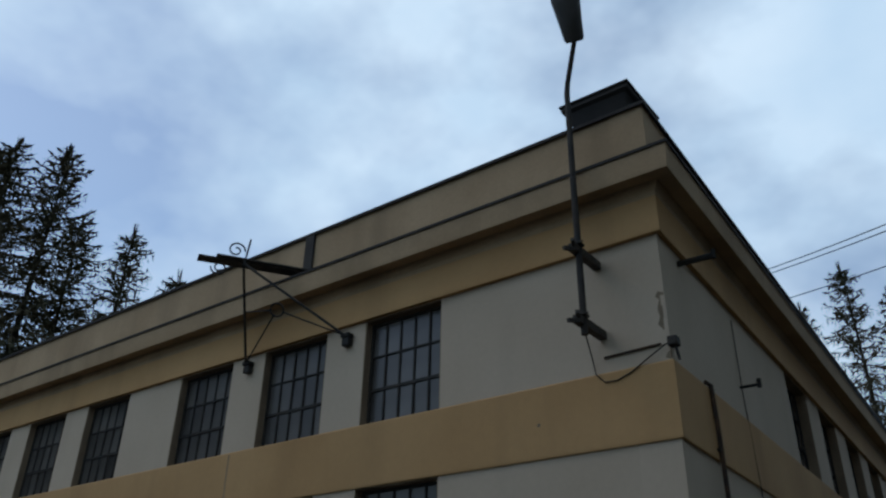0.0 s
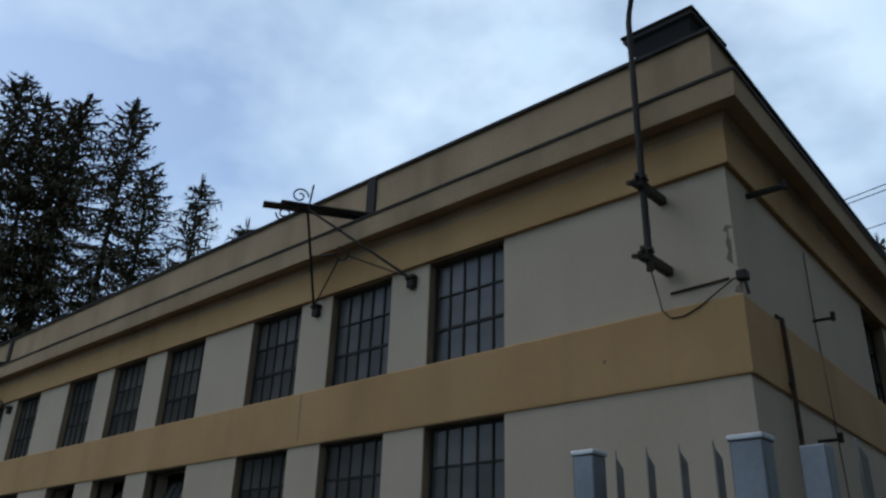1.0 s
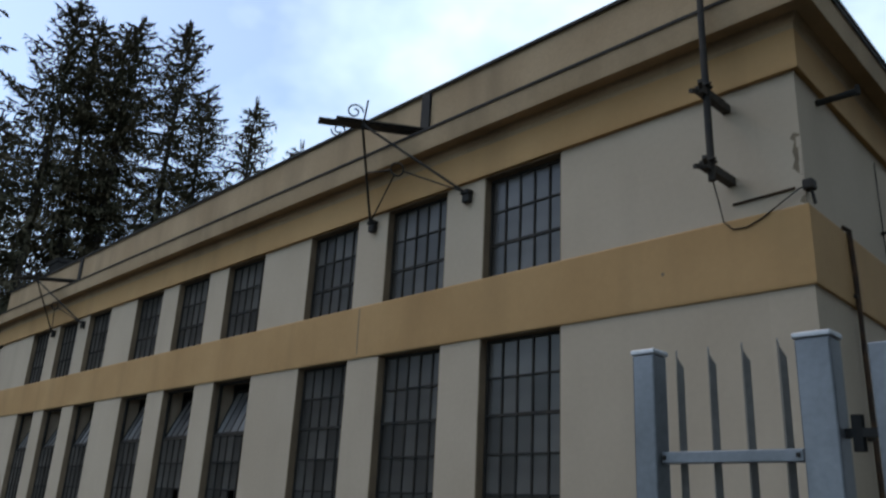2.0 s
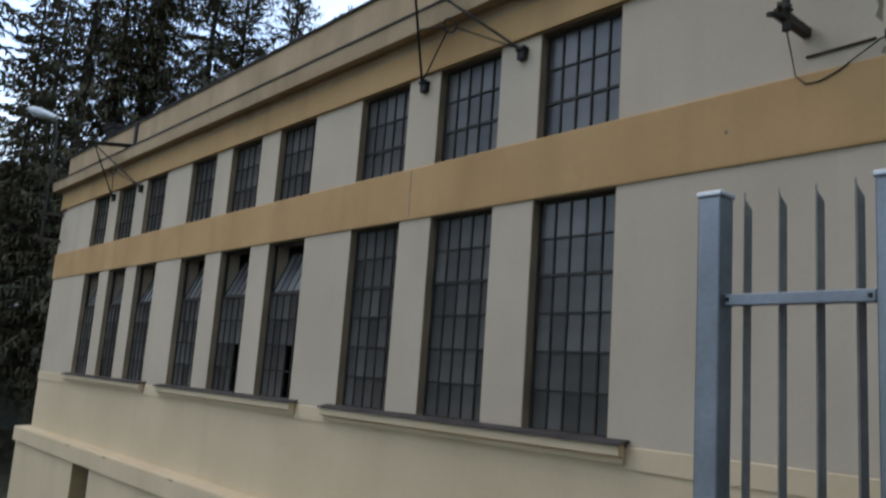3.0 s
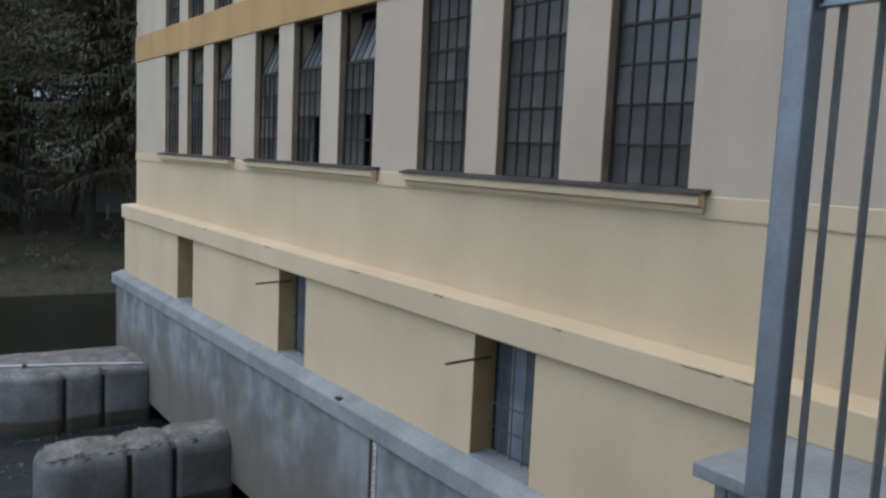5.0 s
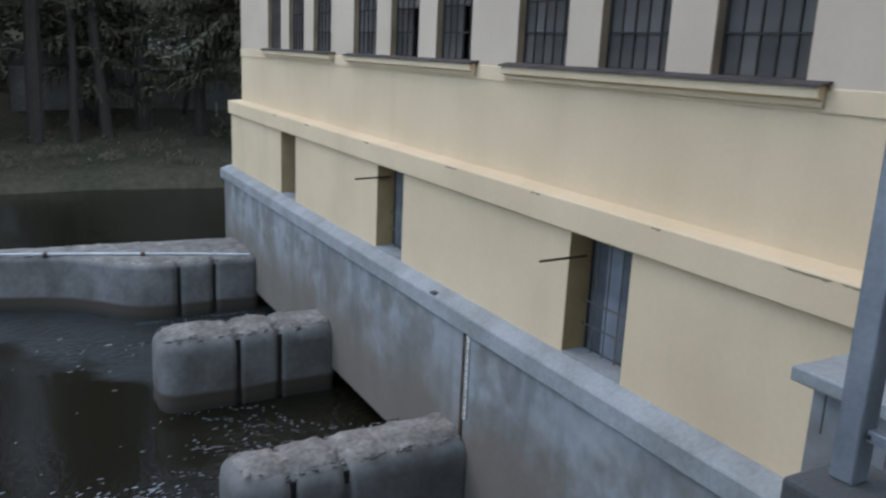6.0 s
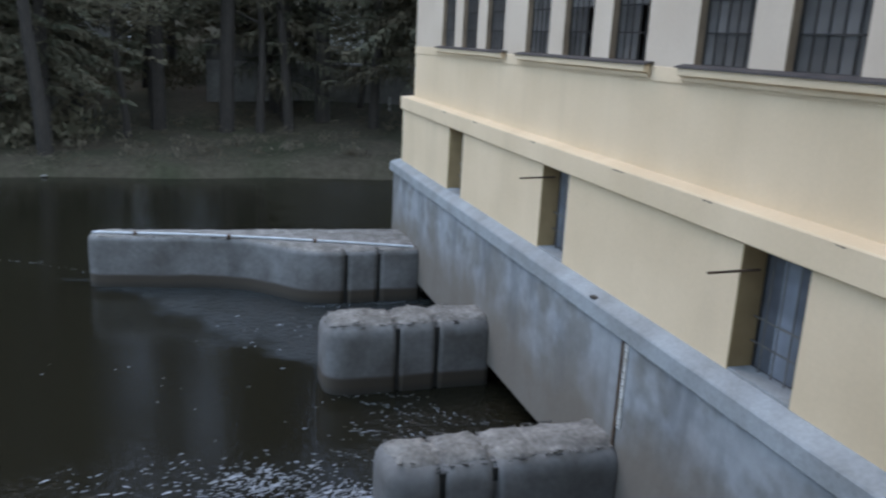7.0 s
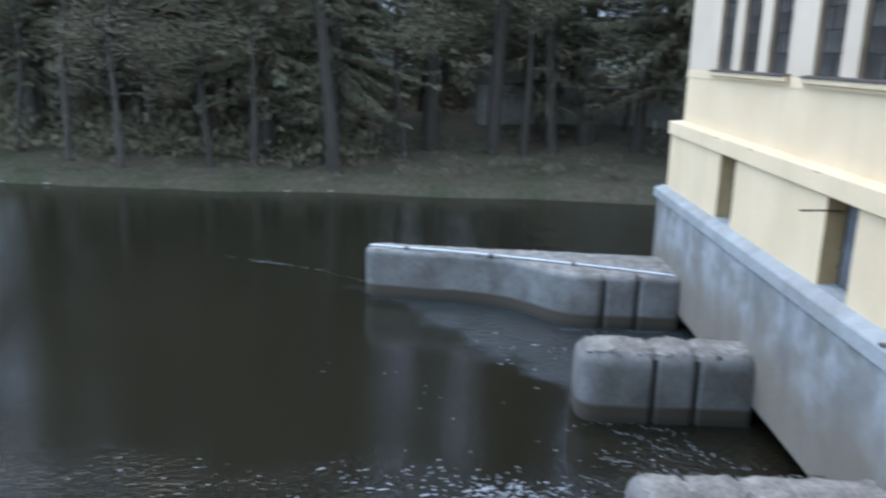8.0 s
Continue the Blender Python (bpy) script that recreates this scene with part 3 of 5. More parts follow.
for i, r in enumerate(RIGHTS):
    steel_window(r - WIN_W, r, Z_BAND1, Z_FRIEZE - 0.004, 3, 0.12, "upper steel window with small dusty panes", gone=())
for i, r in enumerate(RIGHTS):
    opened = i >= 3
    gone = [(3, 0), (3, 1), (4, 1)] if i in (3, 4) else ([(4, 0), (4, 1)] if i >= 6 else [])
    steel_window(r - WIN_W, r, Z_SILL, Z_BAND0, 6, 0.125, "tall steel window with open hopper sash" if opened else "tall closed steel window with small grey panes", opened, gone)
for a, c in side_windows:
    steel_window(a, c, Z_BAND1, Z_FRIEZE - 0.004, 3, 0.15, "upper side window with dark steel bars", m=SIDE, cols=4)
    steel_window(a, c, Z_SILL, Z_BAND0, 6, 0.15, "tall side window with dark steel bars", m=SIDE, cols=4)


def basement_window(r):
    COUNT[0] += 1
    x0, x1, z0, z1 = r - WIN_W, r, -2.578, -1.02
    win = thing("window_%d" % COUNT[0], "deep basement window behind a grey iron grille", "window", kind="structure")
    y = BASE_Y + 0.34
    part("window_reveal", boxes((x0 - 0.001, x0 + 0.01, BASE_Y + 0.006, y + 0.1, z0, z1), (x1 - 0.01, x1 + 0.001, BASE_Y + 0.006, y + 0.1, z0, z1)), DARKOCHRE, win, "ochre plaster reveal")
    part("window_sill", boxes((x0 + 0.011, x1 - 0.011, BASE_Y + 0.01, y, z0 + 0.001, z0 + 0.03)), CAPSTONE, win, "concrete sill")
    part("window_frame", boxes((x0 + 0.01, x0 + 0.035, y, y + 0.05, z0, z1), (x1 - 0.035, x1 - 0.01, y, y + 0.05, z0, z1), (x0 + 0.035, x1 - 0.035, y, y + 0.05, z0, z0 + 0.03), (x0 + 0.035, x1 - 0.035, y, y + 0.05, z1 - 0.03, z1)), SHEET, win)
    for k in range(4):
        a = x0 + 0.035 + (WIN_W - 0.07) * k / 4
        ob = new("pane", pane_mesh((WIN_W - 0.07) / 4, z1 - z0 - 0.05, PALEGLASS))
        ob.parent, ob.matrix_basis = win, pose(a + (WIN_W - 0.07) / 8, y + 0.03, (z0 + z1) / 2, 0, 0, rng.uniform(-1, 1))
    for k in range(1, 5):
        x = x0 + WIN_W * k / 5
        part("grille_bar", tube([(x, y - 0.06, z0 + 0.03), (x, y - 0.06, z1)], 0.011, 6), GRILLE, win)
    for z in (z0 + 0.36, z0 + 0.66):
        part("grille_bar", boxes((x0 + 0.012, x1 - 0.012, y - 0.066, y - 0.05, z - 0.009, z + 0.009)), GRILLE, win)
    part("blind", boxes((x0 + 0.06, x1 - 0.06, y + 0.09, y + 0.1, z0 + 0.02, z1)), BLIND, win, "pale dusty blind behind the glass")


for r in BASE_RIGHTS:
    basement_window(r)
for r, dz in ((BASE_RIGHTS[0], -0.07), (BASE_RIGHTS[1], 0.01)):
    x = r - WIN_W + 0.06
    bm = tube([(x, BASE_Y + 0.22, -1.27 + dz), (x - 0.01, BASE_Y - 0.12, -1.28 + dz), (x - 0.03, BASE_Y - 0.45, -1.295 + dz)], 0.017, 8)
    rod = part("iron_rod", bm, RUST)
    tagged(rod, "rusty iron rod sticking out of the window reveal", "rod", group="iron rods")

for g in range(3):
    xr, xl = RIGHTS[3 * g] + 0.22, RIGHTS[3 * g + 2] - WIN_W - 0.17
    sill = thing("window_sill", "long moulded yellow window sill with dark flashing", "sill", group="window sills")
    bm = bmesh.new()
    prof = [(0.035, 0.672), (0.052, 0.672), (0.058, 0.69), (0.058, 0.725), (0.075, 0.742), (0.115, 0.744), (0.128, 0.752), (0.128, 0.842), (0.035, 0.858)]
    L0 = [bm.verts.new((xl, -o, z)) for o, z in prof]
    L1 = [bm.verts.new((xr, -o, z)) for o, z in prof]
    for k in range(len(prof)):
        q = (k + 1) % len(prof)
        bm.faces.new((L0[k], L1[k], L1[q], L0[q]))
    bm.faces.new(L0[::-1])
    bm.faces.new(L1)
    bmesh.ops.recalc_face_normals(bm, faces=bm.faces)
    part("moulding", bm, YELLOW, sill)
    bm = bmesh.new()
    vs = [bm.verts.new(p) for x in (xl - 0.035, xr + 0.035) for p in ((x, -0.002, 0.895), (x, -0.15, 0.862), (x, -0.155, 0.840), (x, -0.15, 0.840), (x, -0.147, 0.855), (x, -0.002, 0.882))]
    for k in range(6):
        bm.faces.new((vs[k], vs[(k + 1) % 6], vs[6 + (k + 1) % 6], vs[6 + k]))
    bm.faces.new(vs[:6][::-1])
    bm.faces.new(vs[6:])
    bmesh.ops.recalc_face_normals(bm, faces=bm.faces)
    part("flashing", bm, SILLTIN, sill, "dark sheet metal flashing")

# ---- broken plaster ----
def plaster_scar(points, y, label):
    """An irregular patch of bare mortar where the plaster has come off, in a plane facing the river."""
    bm = bmesh.new()
    f = bm.faces.new([bm.verts.new((x, y, z)) for x, z in points])
    geo = bmesh.ops.extrude_face_region(bm, geom=[f])
    bmesh.ops.translate(bm, verts=[v for v in geo["geom"] if isinstance(v, bmesh.types.BMVert)], vec=(0, 0.02, 0))
    bmesh.ops.recalc_face_normals(bm, faces=bm.faces)
    tagged(part("plaster_scar", bm, MORTAR), label, "plaster damage", group="plaster scars", kind="structure")


rs = random.Random(8)
plaster_scar([(-0.002, 4.62), (-0.055, 4.645), (-0.085, 4.60), (-0.05, 4.56), (-0.075, 4.48), (-0.06, 4.40), (-0.085, 4.33), (-0.04, 4.27), (-0.002, 4.285)], -0.003, "bare mortar where corner plaster broke off")
plaster_scar([(-0.002, 4.07), (-0.03, 4.06), (-0.05, 4.02), (-0.02, 4.0), (-0.002, 4.0)], -0.003, "small chip in the corner plaster")
for x, w in ((-1.7, 0.34), (-2.25, 0.5), (-3.9, 0.16), (-6.1, 0.22), (-8.4, 0.4), (-11.6, 0.3), (-14.9, 0.26), (-17.3, 0.35)):
    n = 7
    up = [(x + w * k / n, -0.673) for k in range(n + 1)]
    down = [(x + w * k / n, -0.680 - rs.uniform(0.004, 0.02)) for k in range(n - 1, 0, -1)]
    plaster_scar(up + down, -0.2735, "chipped edge of the yellow ledge")

# ---- piers in the river ----
def fillet(poly, radii, n=5):
    out = []
    m = len(poly)
    for i, p in enumerate(poly):
        p = Vector(p)
        a, c = Vector(poly[i - 1]) - p, Vector(poly[(i + 1) % m]) - p
        r = radii[i]
        if r <= 0:
            out.append(p)
            continue
        ra, rc = min(r, a.length * 0.48), min(r, c.length * 0.48)
        s, e = p + a.normalized() * ra, p + c.normalized() * rc
        for k in range(n + 1):
            t = k / n
            out.append(s * (1 - t) ** 2 + p * 2 * t * (1 - t) + e * t * t)
    return out


def near_axis(p, axis_):
    """The nearest point to p on a line of points in the plan."""
    best = None
    for a, c in zip(axis_, axis_[1:]):
        d = c - a
        q = a + d * min(1.0, max(0.0, (p - a).dot(d) / d.dot(d)))
        if best is None or (p - q).length < (p - best).length:
            best = q
    return best


def pier(outline, axis_, z_top, label, grooves, seed, dome=0.05, edge=0.27, rough=1.0):
    pr = thing("river_pier", label, "pier", group="river piers")
    axis_ = [Vector(a) for a in axis_]
    inner = [near_axis(p, axis_) for p in outline]

    def lumps(x, y):
        dip = sum(0.05 * math.exp(-((y - g[1]) / 0.09) ** 2) for g in grooves)
        return rough * (0.05 * noise.noise(Vector((x * 1.5, y * 1.5, seed))) + 0.035 * noise.noise(Vector((x * 4.5, y * 4.5, seed))) + 0.028 * noise.noise(Vector((x * 11, y * 11, seed))) - dip)

    def ring(bm, inset, z, jag=0.0, swell=0.0):
        out = []
        for p, c in zip(outline, inner):
            d = c - p
            far = d.length or 1.0
            k = inset + jag * (0.5 + noise.noise(Vector((p.x * 3.1, p.y * 3.1, seed + 5.0))))
            q = p + d / far * min(k, far)
            j = 0.016 * noise.noise(Vector((q.x * 1.7, q.y * 1.7, z * 1.3 + seed)))
            lift = swell * lumps(q.x, q.y)
            out.append(bm.verts.new((q.x + j, q.y + j, z + lift)))
        return out

    def loft(bm, rings):
        for A, B in zip(rings, rings[1:]):
            for k in range(len(A)):
                q = (k + 1) % len(A)
                bm.faces.new((A[k], A[q], B[q], B[k])).smooth = True
        bmesh.ops.recalc_face_normals(bm, faces=bm.faces)

    bm = bmesh.new()
    rows = [(-7.9, 0, 0), (-6.4, 0, 0), (-5.6, 0, 0), (-5.1, 0, 0.1), (z_top - edge * 1.1, 0, 0.2)]
    rows += [(z_top - edge * (1 - math.sin(radians(a))), edge * (1 - math.cos(radians(a))), 0.35) for a in (20, 40, 58, 75)]
    rows.append((z_top - 0.03, edge + 0.14, 0.5))
    loft(bm, [ring(bm, i, z, 0, w) for z, i, w in rows])
    part("body", bm, PIER, pr)
    # the crumbling top layer, standing a little proud with a ragged rim
    bm = bmesh.new()
    e = edge * 0.38
    shoulder = z_top - edge * (1 - math.sqrt(1 - (1 - e / edge) ** 2))
    rings = [ring(bm, e, shoulder - 0.07, 0.09, 0.4), ring(bm, e + 0.012, shoulder + 0.012, 0.09, 0.6)]
    steps = 12
    for k in range(1, steps + 1):
        f = k / steps
        rings.append(ring(bm, e + 0.56 * f, shoulder + 0.012 + (z_top + dome - shoulder) * min(1.0, 2.4 * f) ** 0.5, 0.09 * (1 - f), 1.0))
    loft(bm, rings)
    bm.faces.new(rings[-1])
    bmesh.ops.remove_doubles(bm, verts=bm.verts[:], dist=0.002)
    bmesh.ops.recalc_face_normals(bm, faces=bm.faces)
    if sum(f.normal.z for f in bm.faces) < 0:
        bmesh.ops.reverse_faces(bm, faces=bm.faces)
    part("crown", bm, PIERTOP, pr, "rough broken concrete top")
    # stop-log grooves with a near-black lining at the back
    for x, y in grooves:
        part("groove", boxes((x - 0.03, x + 0.004, y - 0.052, y + 0.052, -7.5, z_top - 0.10)), RECESSDARK, pr, "dark stop-log groove")
    # loose stones and pits along the rim
    rg = random.Random(seed)
    bm = bmesh.new()
    for k in range(150):
        i = rg.randrange(len(outline))
        p, c = outline[i], inner[i]
        far = (c - p).length
        q = p + (c - p).normalized() * min(far, e + 0.06 + rg.random() ** 1.6 * 0.5)
        y = q.y + rg.uniform(-0.15, 0.15)
        s = rg.uniform(0.010, 0.032) * (1.9 if rg.random() < 0.10 else 1)
        bmesh.ops.create_icosphere(bm, subdivisions=1, radius=s, matrix=Matrix.Translation((q.x, y, z_top + lumps(q.x, y) + 0.012)) @ Matrix.Rotation(rg.uniform(0, 3), 4, "Z") @ Matrix.Diagonal((1.5, 1, 0.65, 1)))
    tagged(part("rubble", bm, PIERTOP, pr, "loose stones and crumbs"), kind="stuff")
    # flat near-black lumps give the shade of small rim cavities by colour
    bm = bmesh.new()
    for k in range(70):
        i = rg.randrange(len(outline))
        p, c = outline[i], inner[i]
        if p.y > -0.9 or abs(p.x - axis_[0].x) < 0.3:
            continue
        inset = e + 0.005 + rg.random() ** 2 * 0.10
        q = p + (c - p).normalized() * inset
        along = Vector((outline[i - 1].x - outline[(i + 1) % len(outline)].x, outline[i - 1].y - outline[(i + 1) % len(outline)].y)).normalized()
        turn = math.atan2(along.y, along.x) + rg.gauss(0, 0.3)
        s = rg.uniform(0.012, 0.035)
        zz = shoulder + 0.018 + (z_top + dome - shoulder) * min(1.0, 2.4 * max(0.0, inset - e) / 0.56) ** 0.5 + lumps(q.x, q.y) * 0.8
        bmesh.ops.create_icosphere(bm, subdivisions=1, radius=s, matrix=Matrix.Translation((q.x, q.y, zz)) @ Matrix.Rotation(turn, 4, "Z") @ Matrix.Diagonal((rg.uniform(1.5, 3.5), 0.6, 0.35, 1)))
    tagged(part("pits", bm, RECESSDARK, pr, "dark pits and peeled slivers along the rim"), kind="stuff")
    return pr


def notched(outline, x_side, grooves, depth=0.10, half=0.055):
    """Cuts stop-log notches into the straight side of a pier's outline that lies at x_side; the side runs towards the wall or away from it."""
    out = []
    m = len(outline)
    for i, p in enumerate(outline):
        q = outline[(i + 1) % m]
        out.append(p)
        if abs(p.x - x_side) < 0.02 and abs(q.x - x_side) < 0.02:
            inward = depth * (-1 if p.x > sum(v.x for v in outline) / m else 1)
            inside = sorted([y for y in grooves if min(p.y, q.y) < y - half and y + half < max(p.y, q.y)], reverse=q.y < p.y)
            sgn = 1 if q.y > p.y else -1
            for y in inside:
                out += [Vector((x_side, y - sgn * half)), Vector((x_side + inward, y - sgn * half * 0.9)), Vector((x_side + inward, y + sgn * half * 0.9)), Vector((x_side, y + sgn * half))]
    return out


def divided(outline, step):
    fine = []
    for i, p in enumerate(outline):
        q = outline[(i + 1) % len(outline)]
        n = max(1, int((q - p).length / step))
        fine += [p.lerp(q, k / n) for k in range(n)]
    return fine


def plain_pier(xf, xb, tip, z_top, seed, grooves):
    poly = fillet([Vector(p) for p in ((xf, -0.34), (xb, -0.34), (xb, tip), (xf, tip))], [0, 0, 0.42, 0.5], 6)
    poly = notched(notched(poly, xf, grooves), xb, grooves)
    mid = (xf + xb) / 2
    return pier(divided(poly, 0.09), [(mid, -0.34), (mid, tip + 0.5)], z_top, "rounded grey concrete intake pier with crumbling top", [(xf - 0.098, y) for y in grooves], seed)


plain_pier(-12.78, -14.08, -3.82, -4.63, 3, (-2.32, -1.48))
plain_pier(-7.14, -8.36, -3.82, -4.63, 5, (-3.02, -2.26))
plain_pier(-1.5, -2.45, -3.86, -4.63, 8, (-2.35, -1.5))
long_poly = fillet([Vector(p) for p in ((-18.6, -0.34), (-21.3, -0.34), (-21.6, -5.6), (-21.95, -9.05), (-20.95, -9.2), (-20.35, -5.0), (-18.6, -3.4))], [0, 0, 0.6, 0.4, 0.45, 1.2, 0.8], 6)
long_poly = notched(long_poly, -18.6, (-2.38, -1.48))
pier(divided(long_poly, 0.13), [(-19.95, -0.34), (-20.0, -2.8), (-20.95, -5.4), (-21.4, -8.6)], -4.63, "long angled concrete guide pier with stained waterline", [(-18.698, -2.38), (-18.698, -1.48)], 11, 0.03, 0.13, 0.45)

pipe = thing("conduit_pipe", "pale pipe lying along the guide pier", "pipe")
part("pipe", tube([(-21.2, -9.0, -4.555), (-20.75, -6.6, -4.555), (-20.1, -4.3, -4.555), (-19.3, -1.9, -4.555), (-18.75, -0.5, -4.555)], 0.035, 8), PVC, pipe)
for p in ((-21.0, -7.9), (-20.4, -5.4), (-19.7, -3.1)):
    part("clamp", boxes((p[0] - 0.07, p[0] + 0.07, p[1] - 0.05, p[1] + 0.05, -4.64, -4.51), bevel=0.01), RUST, pipe, "rusty clamp")

# joint and staff gauge on the river wall
tagged(part("rusty_channel", boxes((-7.38, -7.32, -0.40, -0.368, -4.65, -2.975), bevel=0.006), RUST), "rusty steel channel on the river wall", "channel")
gauge = thing("staff_gauge", "narrow white water level gauge on the river wall", "gauge")
part("board", boxes((-7.30, -7.20, -0.392, -0.371, -4.3, -3.005), bevel=0.004), GAUGE, gauge)
for k in range(24):
    z = -4.27 + k * 0.052
    part("tick", boxes((-7.295, -7.255 if k % 2 else -7.22, -0.3945, -0.3918, z, z + 0.018)), IRON, gauge)
tagged(part("concrete_chip", boxes((-8.45, -8.30, -0.415, -0.31, -2.685, -2.645), bevel=0.012), TIMBER), "broken dark stone on the plinth cap", "stone")

# ---- abutment beside the building ----
ab = thing("abutment", "grey concrete abutment with overhanging cap slab", "abutment")
part("body", boxes((-1.05, 4.5, -1.32, -0.2, -6.5, -1.115)), CONCRETE, ab)
part("cap_slab", boxes((-1.18, 4.6, -1.42, -0.19, -1.115, -1.005), bevel=0.015), CAPSTONE, ab)
part("crack", boxes((-0.957, -0.945, -1.3225, -1.319, -1.44, -1.14)), RECESSDARK, ab, "dark vertical crack")

# ---- steel fence ----
def pale(bm, x, y, z0, z1, w=0.034):
    """A pressed steel pale with a slanted point."""
    d = 0.022
    q = [(x - w / 2, y), (x, y - d), (x + w / 2, y), (x + w / 2 - 0.004, y + 0.005), (x, y - d + 0.006), (x - w / 2 + 0.004, y + 0.005)]
    tops = [z1 - 0.0, z1 - 0.035, z1 - 0.075, z1 - 0.075, z1 - 0.035, z1 - 0.0]
    lo = [bm.verts.new((a, c, z0)) for a, c in q]
    hi = [bm.verts.new((a, c, t)) for (a, c), t in zip(q, tops)]
    for k in range(6):
        bm.faces.new((lo[k], lo[(k + 1) % 6], hi[(k + 1) % 6], hi[k]))
    bm.faces.new(hi)
    bm.faces.new(lo[::-1])
    bmesh.ops.recalc_face_normals(bm, faces=bm.faces)
    return bm


def post(x0, w, y0, z1, parent, cap=True):
    p = part("post", boxes((x0, x0 + w, y0, y0 + 0.10, -0.5, z1), bevel=0.008), METAL, parent)
    if cap:
        part("post_cap", boxes((x0 - 0.006, x0 + w + 0.006, y0 - 0.006, y0 + 0.106, z1, z1 + 0.022), bevel=0.006), METALCAP, p, "bright zinc cap")
    return p


FY = -3.45
fence = thing("fence", "galvanised steel fence with pointed pales and square posts", "fence")
post(0.53, 0.10, FY, 2.088, fence)
post(1.195, 0.125, FY, 2.078, fence)
for z in (1.658, -0.32):
    part("rail", boxes((0.632, 1.183, FY + 0.03, FY + 0.075, z, z + 0.045), bevel=0.004), METAL, fence)
    for x in (0.645, 1.165):
        part("bolt", boxes((x - 0.006, x + 0.006, FY + 0.022, FY + 0.03, z + 0.015, z + 0.03)), IRON, fence)
for k in range(4):
    part("pale", pale(bmesh.new(), 0.69 + 0.1395 * k, FY + 0.10, -0.42, 2.113), PALES, fence)

gate = thing("metal_gate", "galvanised steel gate leaf with pointed pales", "gate")
part("stile", boxes((1.43, 1.52, FY + 0.02, FY + 0.10, -0.40, 2.043), bevel=0.006), METAL, gate)
part("stile", boxes((2.45, 2.54, FY + 0.02, FY + 0.10, -0.40, 2.043), bevel=0.006), METAL, gate)
for z in (1.613, -0.32):
    part("rail", boxes((1.522, 2.448, FY + 0.03, FY + 0.075, z, z + 0.045), bevel=0.004), METAL, gate)
for k in range(6):
    part("pale", pale(bmesh.new(), 1.605 + 0.14 * k, FY + 0.10, -0.38, 2.07), PALES, gate)
for z in (1.75, 0.1):
    part("hinge", tube([(1.36, FY + 0.06, z - 0.06), (1.36, FY + 0.06, z + 0.06)], 0.022, 8, boxes((1.31, 1.43, FY + 0.045, FY + 0.075, z - 0.015, z + 0.015))), IRON, gate, "dark hinge")
part("wheel_foot", boxes((2.46, 2.53, FY + 0.03, FY + 0.09, -0.5, -0.40), bevel=0.01), IRON, gate)

# ---- wall lamps ----
def wall_lamp(x, y0, material, label, dz=0.0, reach=0.40, sx=1, size=1.0, tip=(0.15, -0.54, 0.46)):
    lp = thing("wall_lamp", label, "lamp", group="wall lamps")
    yp = y0 - reach
    pts = [(x, yp, 4.22), (x - 0.01 * sx, yp, 5.6), (x - 0.012 * sx, yp, 6.90 + dz), (x + 0.005 * sx, yp - 0.004, 7.02 + dz), (x + 0.15 * sx, yp - 0.06, 7.50 + dz)]
    part("pole", tube(pts, 0.033, 10, taper=0.8), IRON, lp, "dark steel pole with a bent tip")
    for z in (4.345, 5.06):
        br = part("bracket", beam((x - 0.02, y0 + 0.0, z), (x - 0.02, yp - 0.10, z), 0.075, 0.075), TIMBER, lp, "weathered timber bracket arm")
        for sd in (-1, 1):
            part("prong", beam((x - 0.02 + 0.02 * sd, yp - 0.09, z + 0.012 * sd), (x - 0.02 + 0.045 * sd, yp - 0.17, z + 0.03 * sd), 0.035, 0.035), TIMBER, br, "split weathered timber end")
        part("clamp", boxes((x - 0.042, x + 0.042, yp - 0.045, yp + 0.04, z + 0.038, z + 0.066), bevel=0.008), IRON, br)
        part("bolt", tube([(x - 0.07, yp - 0.05, z + 0.052), (x + 0.07, yp - 0.05, z + 0.052)], 0.010, 6), IRON, br)
    # luminaire: a tapered shell, narrow at the neck
    bm = bmesh.new()
    c0 = Vector((x + 0.15 * sx, yp - 0.06, 7.48 + dz))
    c1 = c0 + Vector((tip[0] * sx, tip[1], tip[2])) * size
    d = (c1 - c0).normalized()
    s = Vector((1, 0, 0.0))
    s = (s - d * s.dot(d)).normalized()
    u = s.cross(d)
    rings = []
    for t, w, h in ((0, 0.10, 0.05), (0.04, 0.115, 0.075), (0.3, 0.135, 0.095), (0.6, 0.165, 0.115), (0.85, 0.16, 0.10), (0.97, 0.11, 0.06), (1.0, 0.06, 0.03)):
        p = c0.lerp(c1, t)
        w, h = w * size, h * size
        rings.append([bm.verts.new(p + s * w * math.cos(a) * (1.0 if abs(math.cos(a)) < 0.8 else 0.95) + u * h * math.sin(a)) for a in [2 * math.pi * k / 14 for k in range(14)]])
    for A, B in zip(rings, rings[1:]):
        for k in range(14):
            bm.faces.new((A[k], A[(k + 1) % 14], B[(k + 1) % 14], B[k])).smooth = True
    bm.faces.new(rings[0])
    bm.faces.new(rings[-1])
    bmesh.ops.recalc_face_normals(bm, faces=bm.faces)
    part("head", bm, material, lp, "tapered street lamp head")
    return lp


wall_lamp(-0.60, 0.0, LAMPGREY, "dark pole lamp on timber brackets at the corner")
wall_lamp(-21.1, 0.0, LAMPWHITE, "pole lamp with pale head at the far corner", 0.27, 0.50, -1, 1.15, (0.42, -0.5, 0.16))

